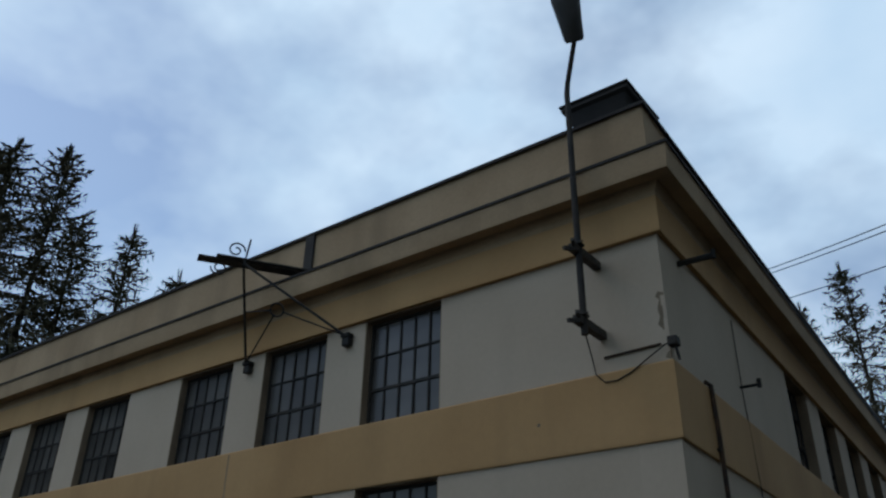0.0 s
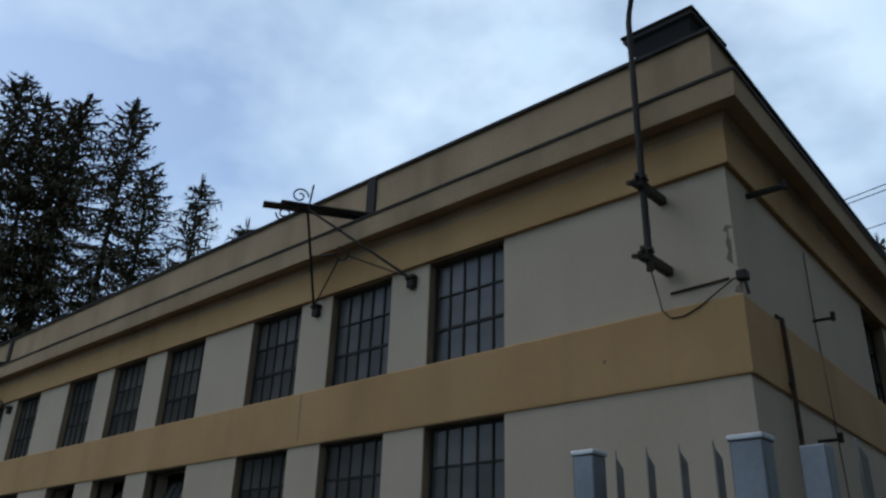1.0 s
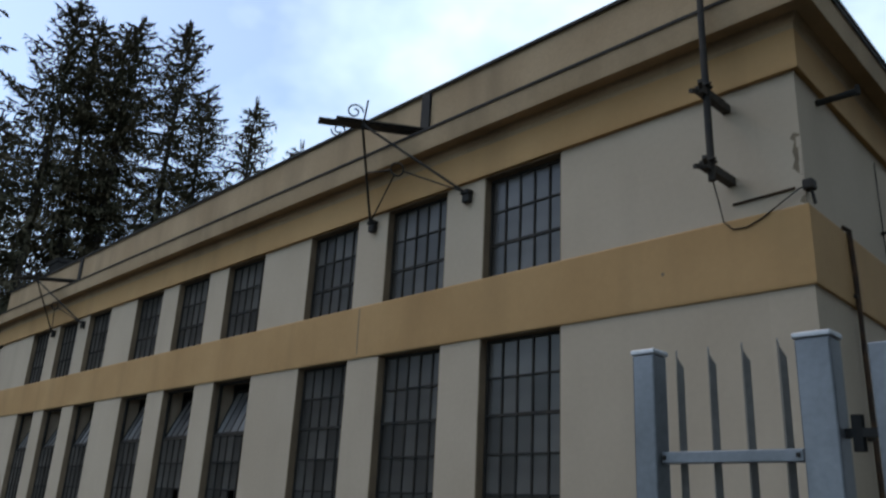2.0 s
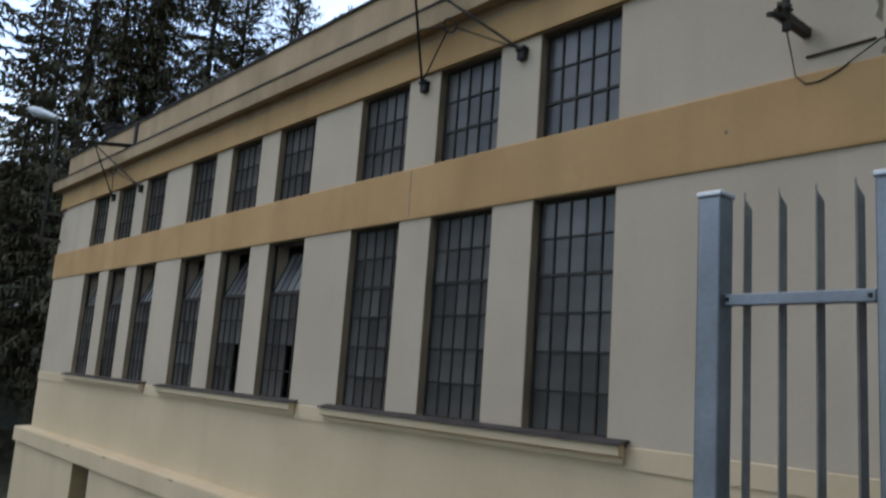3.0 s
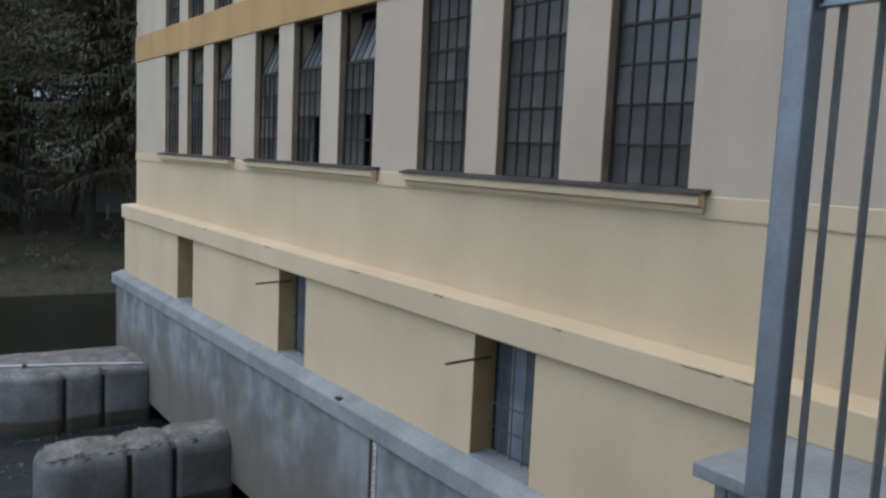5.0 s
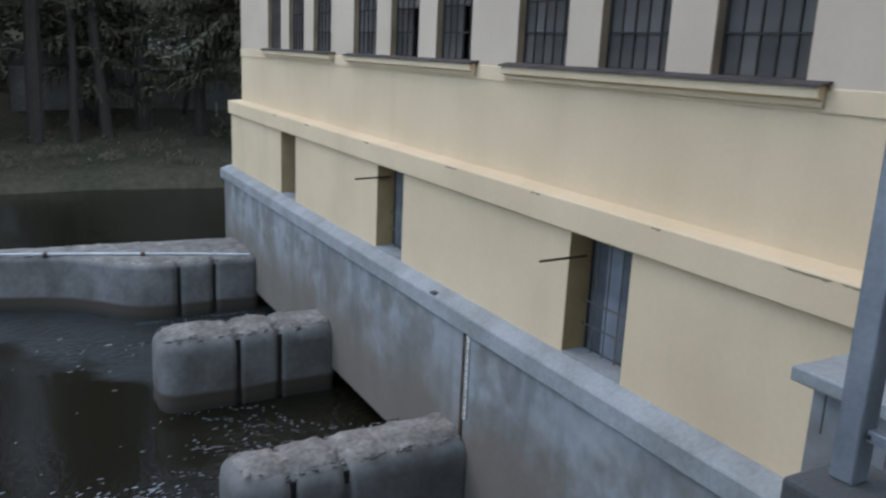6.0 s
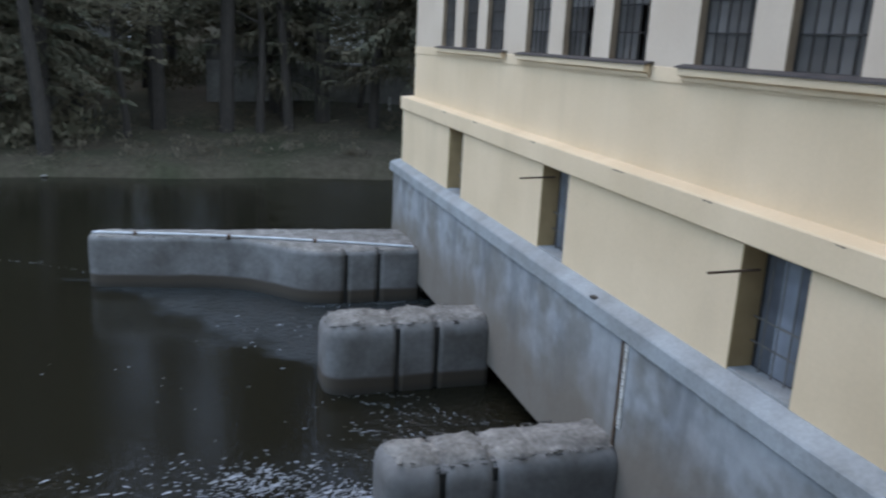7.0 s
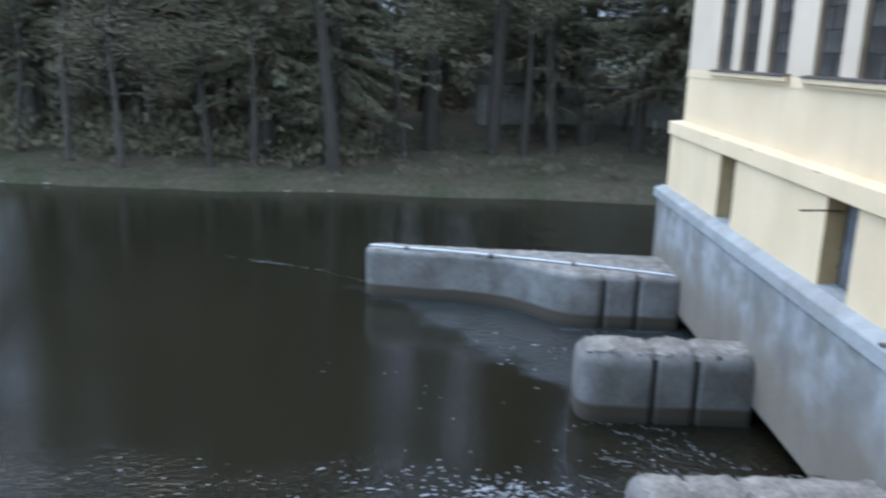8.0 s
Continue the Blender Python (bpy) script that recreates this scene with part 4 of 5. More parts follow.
cable = part("cable", tube([(-0.60, -0.40, 4.23), (-0.68, -0.22, 4.28), (-0.72, -0.06, 4.15), (-0.70, -0.04, 3.98), (-0.62, -0.035, 3.895), (-0.5, -0.035, 3.89), (-0.36, -0.035, 3.94), (-0.2, -0.035, 4.03), (-0.03, -0.04, 4.12), (0.06, -0.03, 4.13)], 0.0065, 6), IRON)
tagged(cable, "slack black cable from the lamp to the corner", "cable")
tagged(part("iron_bar", tube([(-0.62, -0.012, 4.13), (-0.08, -0.012, 4.145)], 0.012, 6), RUST), "thin rusty bar fixed along the wall", "bar")
jb = thing("junction_box", "dark cable box on the wall corner", "box")
part("body", boxes((-0.01, 0.08, -0.05, 0.05, 4.10, 4.19), bevel=0.015), IRON, jb)
part("gland", tube([(0.05, 0.0, 4.09), (0.06, 0.02, 3.98)], 0.014, 6), IRON, jb)

# pipes and fittings on the side wall
sp = thing("wall_conduit", "dark iron conduit running down the side wall", "pipe")
q = [SIDE @ Vector(p) for p in ((0.80, -0.01, 4.02), (0.86, -0.045, 4.0), (0.88, -0.05, 3.6), (0.88, -0.05, 0.4))]
part("pipe", tube(q, 0.022, 8), RUST, sp)
for z in (3.4, 2.2, 1.0):
    c = SIDE @ Vector((0.88, -0.03, z))
    part("clip", boxes((c.x - 0.03, c.x + 0.03, c.y - 0.04, c.y + 0.04, z - 0.015, z + 0.015)), IRON, sp)
for k, (u_, z) in enumerate(((2.05, 4.33), (1.55, 3.02), (0.5, 5.12))):
    a, c = SIDE @ Vector((u_, 0.02, z)), SIDE @ Vector((u_, -0.20 if k < 2 else -0.35, z))
    ir = thing("wall_spike", "short dark iron insulator arm on the side wall", "bracket", group="iron arms")
    part("arm", tube([a, c], 0.016 if k < 2 else 0.03, 6), IRON, ir)
    part("insulator", tube([c + Vector((0, 0, -0.03)), c + Vector((0, 0, 0.06))], 0.024, 8), IRON, ir)
c0, c1, c2 = SIDE @ Vector((2.05, -0.02, 5.1)), SIDE @ Vector((2.05, -0.02, 4.3)), SIDE @ Vector((2.2, -0.035, 2.2))
tagged(part("thin_cable", tube([c0, c1, c2], 0.006, 5), IRON), "thin black cable down the side wall", "cable")

ir = thing("wall_spike", "short dark iron arm at the far wall corner", "bracket", group="iron arms")
part("arm", tube([(-20.9, -0.03, 5.2), (-21.55, -0.03, 5.2)], 0.03, 6), IRON, ir)
part("insulator", tube([(-21.55, -0.03, 5.16), (-21.55, -0.03, 5.26)], 0.03, 8), IRON, ir)

# ---- roof hoods ----
def roof_hood(x, y):
    hd = thing("roof_hood", "dark flared concrete vent hood on the roof", "vent", group="roof hoods")
    bm = bmesh.new()
    rings = []
    for z, hw, hd_ in ((6.58, 0.26, 0.26), (6.85, 0.27, 0.27), (7.14, 0.36, 0.36), (7.17, 0.40, 0.40), (7.22, 0.40, 0.40)):
        rings.append([bm.verts.new((x + i * hw, y + j * hd_, z)) for i, j in ((-1, -1), (1, -1), (1, 1), (-1, 1))])
    for A, B in zip(rings, rings[1:]):
        for k in range(4):
            bm.faces.new((A[k], A[(k + 1) % 4], B[(k + 1) % 4], B[k]))
    bm.faces.new(rings[-1])
    part("hood", bm, SHEET, hd)
    part("lid", boxes((x - 0.42, x + 0.42, y - 0.42, y + 0.42, 7.222, 7.25), bevel=0.008), SHEET, hd)


roof_hood(-0.58, 0.55)
roof_hood(-18.9, 0.55)

# ---- wrought iron line gantries over the windows ----
def gantry(dx):
    g = thing("line_gantry", "wrought iron bracket with scrolls carrying a weathered plank", "bracket", group="line gantries", at=Matrix.Translation((dx, 0, 0)))
    T = Vector((-5.0, -0.80, 6.07))
    A1, A2 = Vector((-3.85, -0.09, 5.08)), Vector((-5.59, -0.09, 5.10))
    for a in (A1, A2):
        part("anchor", boxes((a.x - 0.055, a.x + 0.055, -0.08, -0.002, a.z - 0.12, a.z - 0.02), (a.x - 0.065, a.x + 0.065, -0.10, -0.002, a.z - 0.02, a.z + 0.035), bevel=0.012), IRON, g, "iron wall anchor")
        part("strut", tube([a, T], 0.017, 6), IRON, g)
    ring = Vector((-4.74, -0.40, 5.52))
    u, v = Vector((0.85, 0.45, 0)).normalized(), Vector((0, -0.25, 1)).normalized()
    part("ring", tube(arc(ring, 0.085, 0, 346, u, v, 18), 0.011, 6, closed=True), IRON, g)
    part("tie", tube([A1, ring + (A1 - ring).normalized() * 0.085], 0.010, 6), IRON, g)
    part("tie", tube([A2, ring + (A2 - ring).normalized() * 0.085], 0.010, 6), IRON, g)
    M2 = A2.lerp(T, 0.52)
    part("tie", tube([M2, ring + (M2 - ring).normalized() * 0.085], 0.010, 6), IRON, g)
    part("plank", beam((-4.72, 0.02, 6.16), (-5.42, -1.18, 6.12), 0.16, 0.022), TIMBER, g, "weathered grey plank")
    part("plank", beam((-4.64, 0.02, 6.185), (-5.24, -1.04, 6.15), 0.09, 0.022), TIMBER, g, "weathered grey plank")
    part("scroll", tube(spiral(T + Vector((-0.05, -0.1, 0.16)), 0.11, 0.03, 1.3, Vector((0.5, 0.8, 0)).normalized(), Vector((0, 0, 1))), 0.011, 6), IRON, g)
    part("scroll", tube(spiral(T + Vector((-0.18, -0.22, -0.10)), 0.10, 0.03, 1.4, Vector((-0.5, -0.8, 0)).normalized(), Vector((0, 0, -1))), 0.011, 6), IRON, g)
    part("pin", tube([T + Vector((0.02, 0, 0)), T + Vector((0.05, 0.02, 0.33))], 0.013, 6), IRON, g)
    part("bent_sheet", boxes((-4.76, -4.60, -0.05, -0.014, 6.10, 6.70), bevel=0.006), SHEET, g, "dark sheet metal upstand on the parapet")


gantry(0.0)
gantry(-11.53)
tagged(part("plaster_crack", boxes((-5.75, -5.728, -0.0285, -0.0265, 3.56, 3.96), (-5.742, -5.724, -0.0285, -0.0265, 3.42, 3.562), (-5.734, -5.72, -0.0285, -0.0265, 3.35, 3.422)), JAMB), "dark vertical crack down the ochre band", "crack")

bm = bmesh.new()
for z0_, z1_, w_ in ((4.14, 4.25, 0.035), (4.25, 4.38, 0.05), (4.38, 4.50, 0.042), (4.50, 4.60, 0.062)):
    box(bm, -w_ * 0.6, 0.008, -0.008, 0.03, z0_, z1_, bevel=0.006)
tagged(part("plaster_damage", bm, CREAM), "chipped grey plaster along the wall corner", "damage")
tagged(part("wall_hole", tube([(-1.32, -0.0275, 3.62), (-1.32, -0.0295, 3.62)], 0.018, 10), JAMB), "small dark pock mark in the ochre band", "mark")

# overhead lines beyond the roof
for k, (a, c) in enumerate((((-9.5, 25.3, 16.6), (6.0, 8.0, 9.6)), ((-9.4, 25.3, 16.45), (6.0, 8.0, 9.42)), ((-9.0, 25.6, 15.4), (6.0, 8.0, 8.7)))):
    a, c = Vector(a), Vector(c)
    pts = [a.lerp(c, t / 12) - Vector((0, 0, 0.25 * math.sin(math.pi * t / 12))) for t in range(13)]
    tagged(part("power_line", tube(pts, 0.016, 5), IRON), "thin black overhead power line", "cable", group="overhead lines")

# ---- trees ----
def add_quad(V, F, p, a, c):
    """A narrow leaf-shaped blade from p along a, with half-width c."""
    i = len(V)
    V.extend((p, p + a * 0.5 + c, p + a, p + a * 0.5 - c))
    F.append((i, i + 1, i + 2, i + 3))


def from_lists(name, V, F, material):
    me = bpy.data.meshes.new(name)
    me.from_pydata([tuple(v) for v in V], [], F)
    me.materials.append(material)
    return me


def spruce(height, radius, seed, bare=0.12, density=1.0, blade=1.0):
    """A spruce: tapered trunk, whorls of drooping boughs with hanging twigs."""
    rg = random.Random(seed)
    tree = thing("spruce_tree", "tall dark spruce with drooping ragged boughs", "tree", group="spruces")
    pts = [(0.15 * math.sin(z * 0.2 + seed), 0.15 * math.cos(z * 0.17), z) for z in [height * k / 10 - (0.6 if k == 0 else 0) for k in range(11)]]
    part("trunk", tube(pts, 0.011 * height + 0.06, 9, taper=0.08), BARK, tree)
    V, F = [], []
    z = height * bare
    while z < height * 0.985:
        t = (z / height - bare) / (1 - bare)
        reach = radius * ((1 - t) ** 0.75) * (0.35 + 0.65 * min(1, t * 5 + 0.45)) + 0.15
        n = max(4, int((6.5 - 2 * t) * density))
        a0 = rg.uniform(0, 6.28)
        for k in range(n):
            a = a0 + 6.283 * k / n + rg.uniform(-0.35, 0.35)
            L = reach * rg.uniform(0.55, 1.15)
            if t < 0.4 and rg.random() < 0.3:
                continue
            if rg.random() < 0.08:
                L *= 1.25
            out = Vector((math.cos(a), math.sin(a), 0))
            side = Vector((-math.sin(a), math.cos(a), 0))
            rise = rg.uniform(0.10, 0.35) if t > 0.6 else rg.uniform(-0.25, 0.12)
            steps = max(3, int(L / (0.36 * blade)))
            base = Vector((pts[5][0] * 0.5, pts[5][1] * 0.5, z + rg.uniform(-0.2, 0.2)))
            for s in range(steps):
                f = (s + 0.6) / steps
                p = base + out * L * f + Vector((0, 0, L * (rise * f - 0.30 * f * f + (0.16 * f ** 4))))
                w = 0.30 + 0.55 * (1 - f) * min(1.0, L / 3)
                for sd in (-1, 1):
                    d = (out * rg.uniform(0.35, 0.8) + side * sd * rg.uniform(0.4, 1.0) + Vector((0, 0, rg.uniform(-0.75, -0.05)))).normalized()
                    ln = w * rg.uniform(0.7, 1.6)
                    wd = d.cross(Vector((rg.uniform(-1, 1), rg.uniform(-1, 1), rg.uniform(-0.4, 1)))).normalized()
                    add_quad(V, F, p, d * ln, wd * rg.uniform(0.05, 0.09) * blade)
                    d2 = (d + Vector((rg.uniform(-0.5, 0.5), rg.uniform(-0.5, 0.5), rg.uniform(-1.0, 0.0)))).normalized()
                    add_quad(V, F, p + d * ln * rg.uniform(0.2, 0.6), d2 * ln * rg.uniform(0.4, 0.9), wd * rg.uniform(0.04, 0.08) * blade)
                d = (out * 0.9 + Vector((0, 0, rg.uniform(-0.9, 0.1)))).normalized()
                wd = d.cross(side + Vector((0, 0, rg.uniform(-0.6, 0.6)))).normalized() * rg.uniform(0.06, 0.12) * blade
                add_quad(V, F, p, d * rg.uniform(0.45, 0.8), wd)
        z += (0.34 + 0.30 * (1 - t)) * rg.uniform(0.75, 1.25)
    for k in range(5):
        a = 6.283 * k / 5
        add_quad(V, F, Vector((0, 0, height * 0.97)), Vector((0.18 * math.cos(a), 0.18 * math.sin(a), height * 0.035)), Vector((0.05, 0.03, 0)))
    ob = new("crown", from_lists("crown", V, F, NEEDLE))
    ob.parent = tree
    return tree


def full_spruce(height, radius, seed, bare=0.1, fine=1.0):
    """A dense old spruce: close whorls of sagging boughs with solid sprays and fringes of hanging twigs, tips turned up."""
    rg = random.Random(seed)
    tree = thing("spruce_tree", "tall dense dark spruce with sagging fringed boughs", "tree", group="spruces")
    pts = [(0.12 * math.sin(z * 0.2 + seed), 0.12 * math.cos(z * 0.17), z) for z in [height * k / 10 - (0.6 if k == 0 else 0) for k in range(11)]]
    part("trunk", tube(pts, 0.010 * height + 0.05, 9, taper=0.08), BARK, tree)
    V, F = [], []
    z = height * bare
    while z < height * 0.985:
        t = (z / height - bare) / (1 - bare)
        reach = radius * ((1 - t) ** 0.68) * (0.5 + 0.5 * min(1, t * 5 + 0.3)) + 0.12
        n = max(5, int(6.6 - 1.6 * t))
        a0 = rg.uniform(0, 6.28)
        for k in range(n):
            a = a0 + 6.283 * k / n + rg.uniform(-0.3, 0.3)
            L = reach * rg.choice((0.5, 0.7, 0.85, 0.95, 1.05, 1.2)) * rg.uniform(0.9, 1.1)
            out = Vector((math.cos(a), math.sin(a), 0))
            side = Vector((-math.sin(a), math.cos(a), 0))
            if t < 0.55 and rg.random() < 0.25:
                continue
            rise = rg.uniform(0.15, 0.45) if t > 0.7 else rg.uniform(-0.3, 0.08)
            sag = rg.uniform(0.25, 0.45)
            base = Vector((0, 0, z + rg.uniform(-0.25, 0.25)))
            steps = max(4, int(L / (0.30 * fine)))
            for s in range(steps):
                f = (s + 0.5) / steps
                p = base + out * L * f + Vector((0, 0, L * (rise * f - sag * f * f + (sag * 0.75) * f ** 4)))
                spread_ = (0.25 + 0.75 * math.sin(math.pi * min(1.0, f * 0.8 + 0.15))) * min(1.0, L / 2.2)
                tilt = Vector((0, 0, rise - 2 * sag * f + 3 * sag * f ** 3))
                d = (out + tilt).normalized()
                flat = (side * rg.uniform(0.6, 1.0) + Vector((0, 0, rg.uniform(-0.5, 0.5)))).normalized()
                add_quad(V, F, p - d * 0.2, d * rg.uniform(0.5, 0.75) * fine, flat * rg.uniform(0.07, 0.15) * fine)
                for sd in (-1, 1):
                    e = (d * rg.uniform(0.5, 0.9) + side * sd * rg.uniform(0.5, 1.0) + Vector((0, 0, rg.uniform(-0.6, 0.1)))).normalized()
                    ln = (0.25 + 0.55 * spread_) * rg.uniform(0.6, 1.2)
                    w = e.cross(Vector((rg.uniform(-0.6, 0.6), rg.uniform(-0.6, 0.6), 1))).normalized()
                    add_quad(V, F, p, e * ln, w * rg.uniform(0.035, 0.075) * fine)
                    q = p + e * ln * rg.uniform(0.25, 0.8)
                    h = (Vector((0, 0, -1)) + e * rg.uniform(0.0, 0.5) + Vector((rg.uniform(-0.2, 0.2), rg.uniform(-0.2, 0.2), 0))).normalized()
                    add_quad(V, F, q, h * rg.uniform(0.2, 0.6) * (1.2 - 0.6 * t), e.cross(h).normalized() * rg.uniform(0.025, 0.05) * fine)
        z += (0.36 + 0.20 * (1 - t)) * rg.uniform(0.8, 1.2)
    for k in range(6):
        a = 6.283 * k / 6
        add_quad(V, F, Vector((0, 0, height * 0.965)), Vector((0.12 * math.cos(a), 0.12 * math.sin(a), height * 0.04)), Vector((0.03 * math.sin(a), 0.03 * math.cos(a), 0)))
    ob = new("crown", from_lists("crown", V, F, NEEDLE))
    ob.parent = tree
    return tree


def broadleaf(height, seed, lean, material, label, leaves=6200, bark=BARK, spread=0.32, crown_from=0.45, girth=1.0):
    """A trunk with forking limbs and a loose crown of small leaf blades in clumps."""
    rg = random.Random(seed)
    tree = thing("tree", label, "tree", group="bank trees")
    tip = Vector((lean[0], lean[1], height * 0.8))
    pts = [Vector((0, 0, -0.6)), Vector((0.1, 0, 0.3))] + [tip * (k / 6) + Vector((0.3 * math.sin(k + seed), 0.3 * math.cos(k * 1.3), 0)) * (k / 6) for k in range(1, 7)]
    bm = tube(pts, (0.0105 * height + 0.09) * girth, 10, taper=0.25)
    ends = []
    for k in range(11):
        f = rg.uniform(crown_from, 0.95)
        p = tip * f
        a = rg.uniform(0, 6.28)
        L = height * spread * rg.uniform(0.5, 1.0) * (1.15 - 0.5 * f)
        e = p + Vector((math.cos(a) * L, math.sin(a) * L, L * rg.uniform(0.1, 0.8)))
        m_ = p.lerp(e, 0.5) + Vector((0, 0, -0.06 * L))
        tube([p, m_, e], 0.0045 * height, 6, bm, taper=0.3)
        ends += [m_.lerp(e, 0.3), m_.lerp(e, 0.7), e]
    ends += [tip + Vector((rg.uniform(-1, 1), rg.uniform(-1, 1), rg.uniform(0, height * 0.18))) for _ in range(5)]
    part("trunk", bm, bark, tree)
    V, F = [], []
    per = leaves // len(ends)
    for e in ends:
        r = height * 0.085 * rg.uniform(0.7, 1.3)
        for _ in range(per):
            d = Vector((rg.gauss(0, 1), rg.gauss(0, 1), rg.gauss(0, 0.75))) * r * 0.6
            q = e + d
            a = Vector((rg.gauss(0, 1), rg.gauss(0, 1), rg.gauss(0, 0.7))).normalized()
            c = a.cross(Vector((rg.gauss(0, 1), rg.gauss(0, 1), rg.gauss(0, 1)))).normalized()
            add_quad(V, F, q, a * rg.uniform(0.10, 0.24), c * rg.uniform(0.03, 0.065))
    ob = new("crown", from_lists("crown", V, F, material))
    ob.parent = tree
    return tree


def plant(tree, x, y, turn=0.0, size=1.0, first=False):
    m = Matrix.Translation((x, y, terrain(x, y) - 0.05)) @ Matrix.Rotation(radians(turn), 4, "Z") @ Matrix.Scale(size if first else size / tree.scale.x, 4)
    if first:
        tree.matrix_basis = m
        return tree
    return copy_thing(tree, m)


tall_a = spruce(36.0, 6.8, 21, bare=0.10, density=0.95)
tall_b = spruce(33.0, 6.0, 22, bare=0.14, density=0.9)
full_a = full_spruce(36.0, 7.6, 41, 0.10)
full_b = full_spruce(34.0, 6.8, 42, 0.13)
slim = full_spruce(24.0, 4.0, 23, 0.08, 0.75)
plant(full_a, -45.0, 6.5, 0, 1.0, True)
plant(full_b, -45.5, 10.6, 0, 1.08, True)
plant(tall_a, -58.0, -2.8, 170, 0.95, True)
plant(tall_b, -57.0, -44.0, 33, 1.2, True)
high = spruce(40.0, 6.2, 24, bare=0.47, density=0.75)
plant(high, -49.0, 1.2, 0, 1.0, True)
plant(slim, -41.5, 17.6, 0, 1.37, True)
for src, x, y, turn, size in ((full_b, -46.5, 8.6, 130, 1.06), (full_a, -43.8, 13.2, 250, 1.03), (tall_b, -47.5, 4.4, 190, 0.84), (tall_b, -62.0, -17.0, 80, 1.15), (tall_a, -62.5, -27.0, 10, 1.15), (tall_b, -61.0, -33.0, 110, 1.1), (full_a, -50.0, 11.5, 200, 1.05),
                              (tall_a, -45.5, -14.0, 280, 0.9), (high, -52.0, -1.5, 300, 0.72), (slim, -50.0, -0.9, 250, 1.3), (high, -49.0, -8.5, 40, 0.95), (slim, -40.2, 20.6, 110, 1.275), (full_b, -42.5, 14.6, 20, 0.95), (tall_b, -55.0, -9.0, 20, 1.0),
                              (tall_a, -46.0, -18.0, 170, 1.0), (tall_a, -50.0, -23.5, 120, 1.0), (tall_a, -56.0, -14.0, 5, 1.15), (tall_b, -55.0, -20.0, 65, 1.2), (tall_a, -57.0, -26.0, 150, 1.15), (tall_b, -55.0, -31.0, 245, 1.2), (tall_a, -56.0, -37.0, 310, 1.15), (high, -47.5, -4.4, 100, 0.95), (tall_a, -51.0, -28.0, 15, 1.0), (tall_a, -47.0, -33.0, 35, 0.95), (tall_b, -46.0, -40.0, 75, 1.0), (tall_a, -48.0, -50.0, 95, 1.0), (tall_a, -52.0, -15.0, 200, 0.9), (tall_b, -60.0, -22.0, 60, 0.95), (slim, -52.0, -28.0, 10, 1.1),
                              (tall_a, -66.0, 10.0, 300, 1.0), (tall_b, -60.0, -4.0, 210, 1.05), (tall_a, -58.5, 1.5, 40, 0.85), (tall_b, -63.0, -0.5, 120, 1.1), (tall_b, -70.0, -8.0, 140, 1.0), (tall_a, -74.0, -26.0, 70, 1.0), (tall_b, -66.0, -38.0, 220, 1.0)):
    plant(src, x, y, turn, size)
# behind the quay and beside the house: unseen spruces added to darken the walls
for x, y, turn, size in ((8.8, -12.0, 10, 0.85), (11.5, -7.5, 90, 0.9), (2, -23, 200, 0.8), (13.0, -3.0, 300, 0.9), (6.5, -16, 150, 0.9), (-3, -31, 60, 0.85), (15, -13, 20, 0.95), (22, -3, 220, 0.85), (10.5, 9, 30, 0.9), (11.5, 16, 130, 0.95), (10.5, 22, 250, 0.9), (8.5, 5.5, 70, 0.9), (9.0, 12.5, 190, 0.95), (13.0, 0.5, 310, 0.95), (8.8, 18.0, 20, 0.9)):
    m = Matrix.Translation((x, y, -1.0)) @ Matrix.Rotation(radians(turn), 4, "Z") @ Matrix.Scale(size * 0.8 / tall_a.scale.x, 4)
    copy_thing(tall_a, m)
# behind the side of the house; those from x = 11 are unseen, added as shade
for x, y, turn, size in ((-4.7, 40.0, 30, 1.02), (-7.4, 41.0, 160, 0.96), (-3.0, 44.0, 270, 1.0), (-2.2, 36.0, 90, 0.72), (12.0, 14.0, 10, 0.9), (14.0, 7.0, 60, 0.95), (15.5, 20.0, 200, 1.0), (17.0, 1.0, 120, 0.9), (11.0, 24.0, 300, 0.95), (20.0, 10.0, 20, 1.05)):
    m = Matrix.Translation((x, y, -1.0)) @ Matrix.Rotation(radians(turn), 4, "Z") @ Matrix.Scale(size / slim.scale.x, 4)
    copy_thing(slim, m)

bank_a = broadleaf(15.0, 31, (1.0, -0.8), LEAF, "dull green broadleaf tree on the far bank")
bank_b = broadleaf(13.0, 32, (-0.6, 1.2), TWIG, "half-bare brown tree on the far bank", 5200, PALEBARK, 0.32, 0.32)
bank_c = broadleaf(17.0, 33, (0.4, 0.5), LEAF, "tall thin tree with sparse dark leaves", 5200, PALEBARK, 0.26, 0.45)
bank_d = broadleaf(19.0, 34, (0.9, -0.7), LEAF, "old tree with a thick dark trunk on the open bank", 6600, BARK, 0.34, 0.48, 1.35)
plant(bank_a, -46.8, -10.0, 0, 1.0, True)
plant(bank_d, -41.8, -13.5, 0, 1.1, True)
for x, y, turn, size in ((-47.1, -2.6, 215, 0.8), (-47.3, -0.9, 320, 0.9), (-47.6, -22.3, 60, 1.0)):
    plant(bank_d, x, y, turn, size)
plant(bank_b, -53.0, 4.5, 0, 1.0, True)
plant(bank_c, -43.5, -18.3, 0, 1.0, True)
rg = random.Random(77)
spots = [(-42.6, -20.5), (-40.8, -25.0), (-42.2, -28.5), (-43.5, -32.0), (-47.5, -26.0)]
for i, (x, y) in enumerate(spots):
    plant((bank_a, bank_b, bank_c)[i % 3], x, y, rg.uniform(0, 360), rg.uniform(0.75, 1.15))
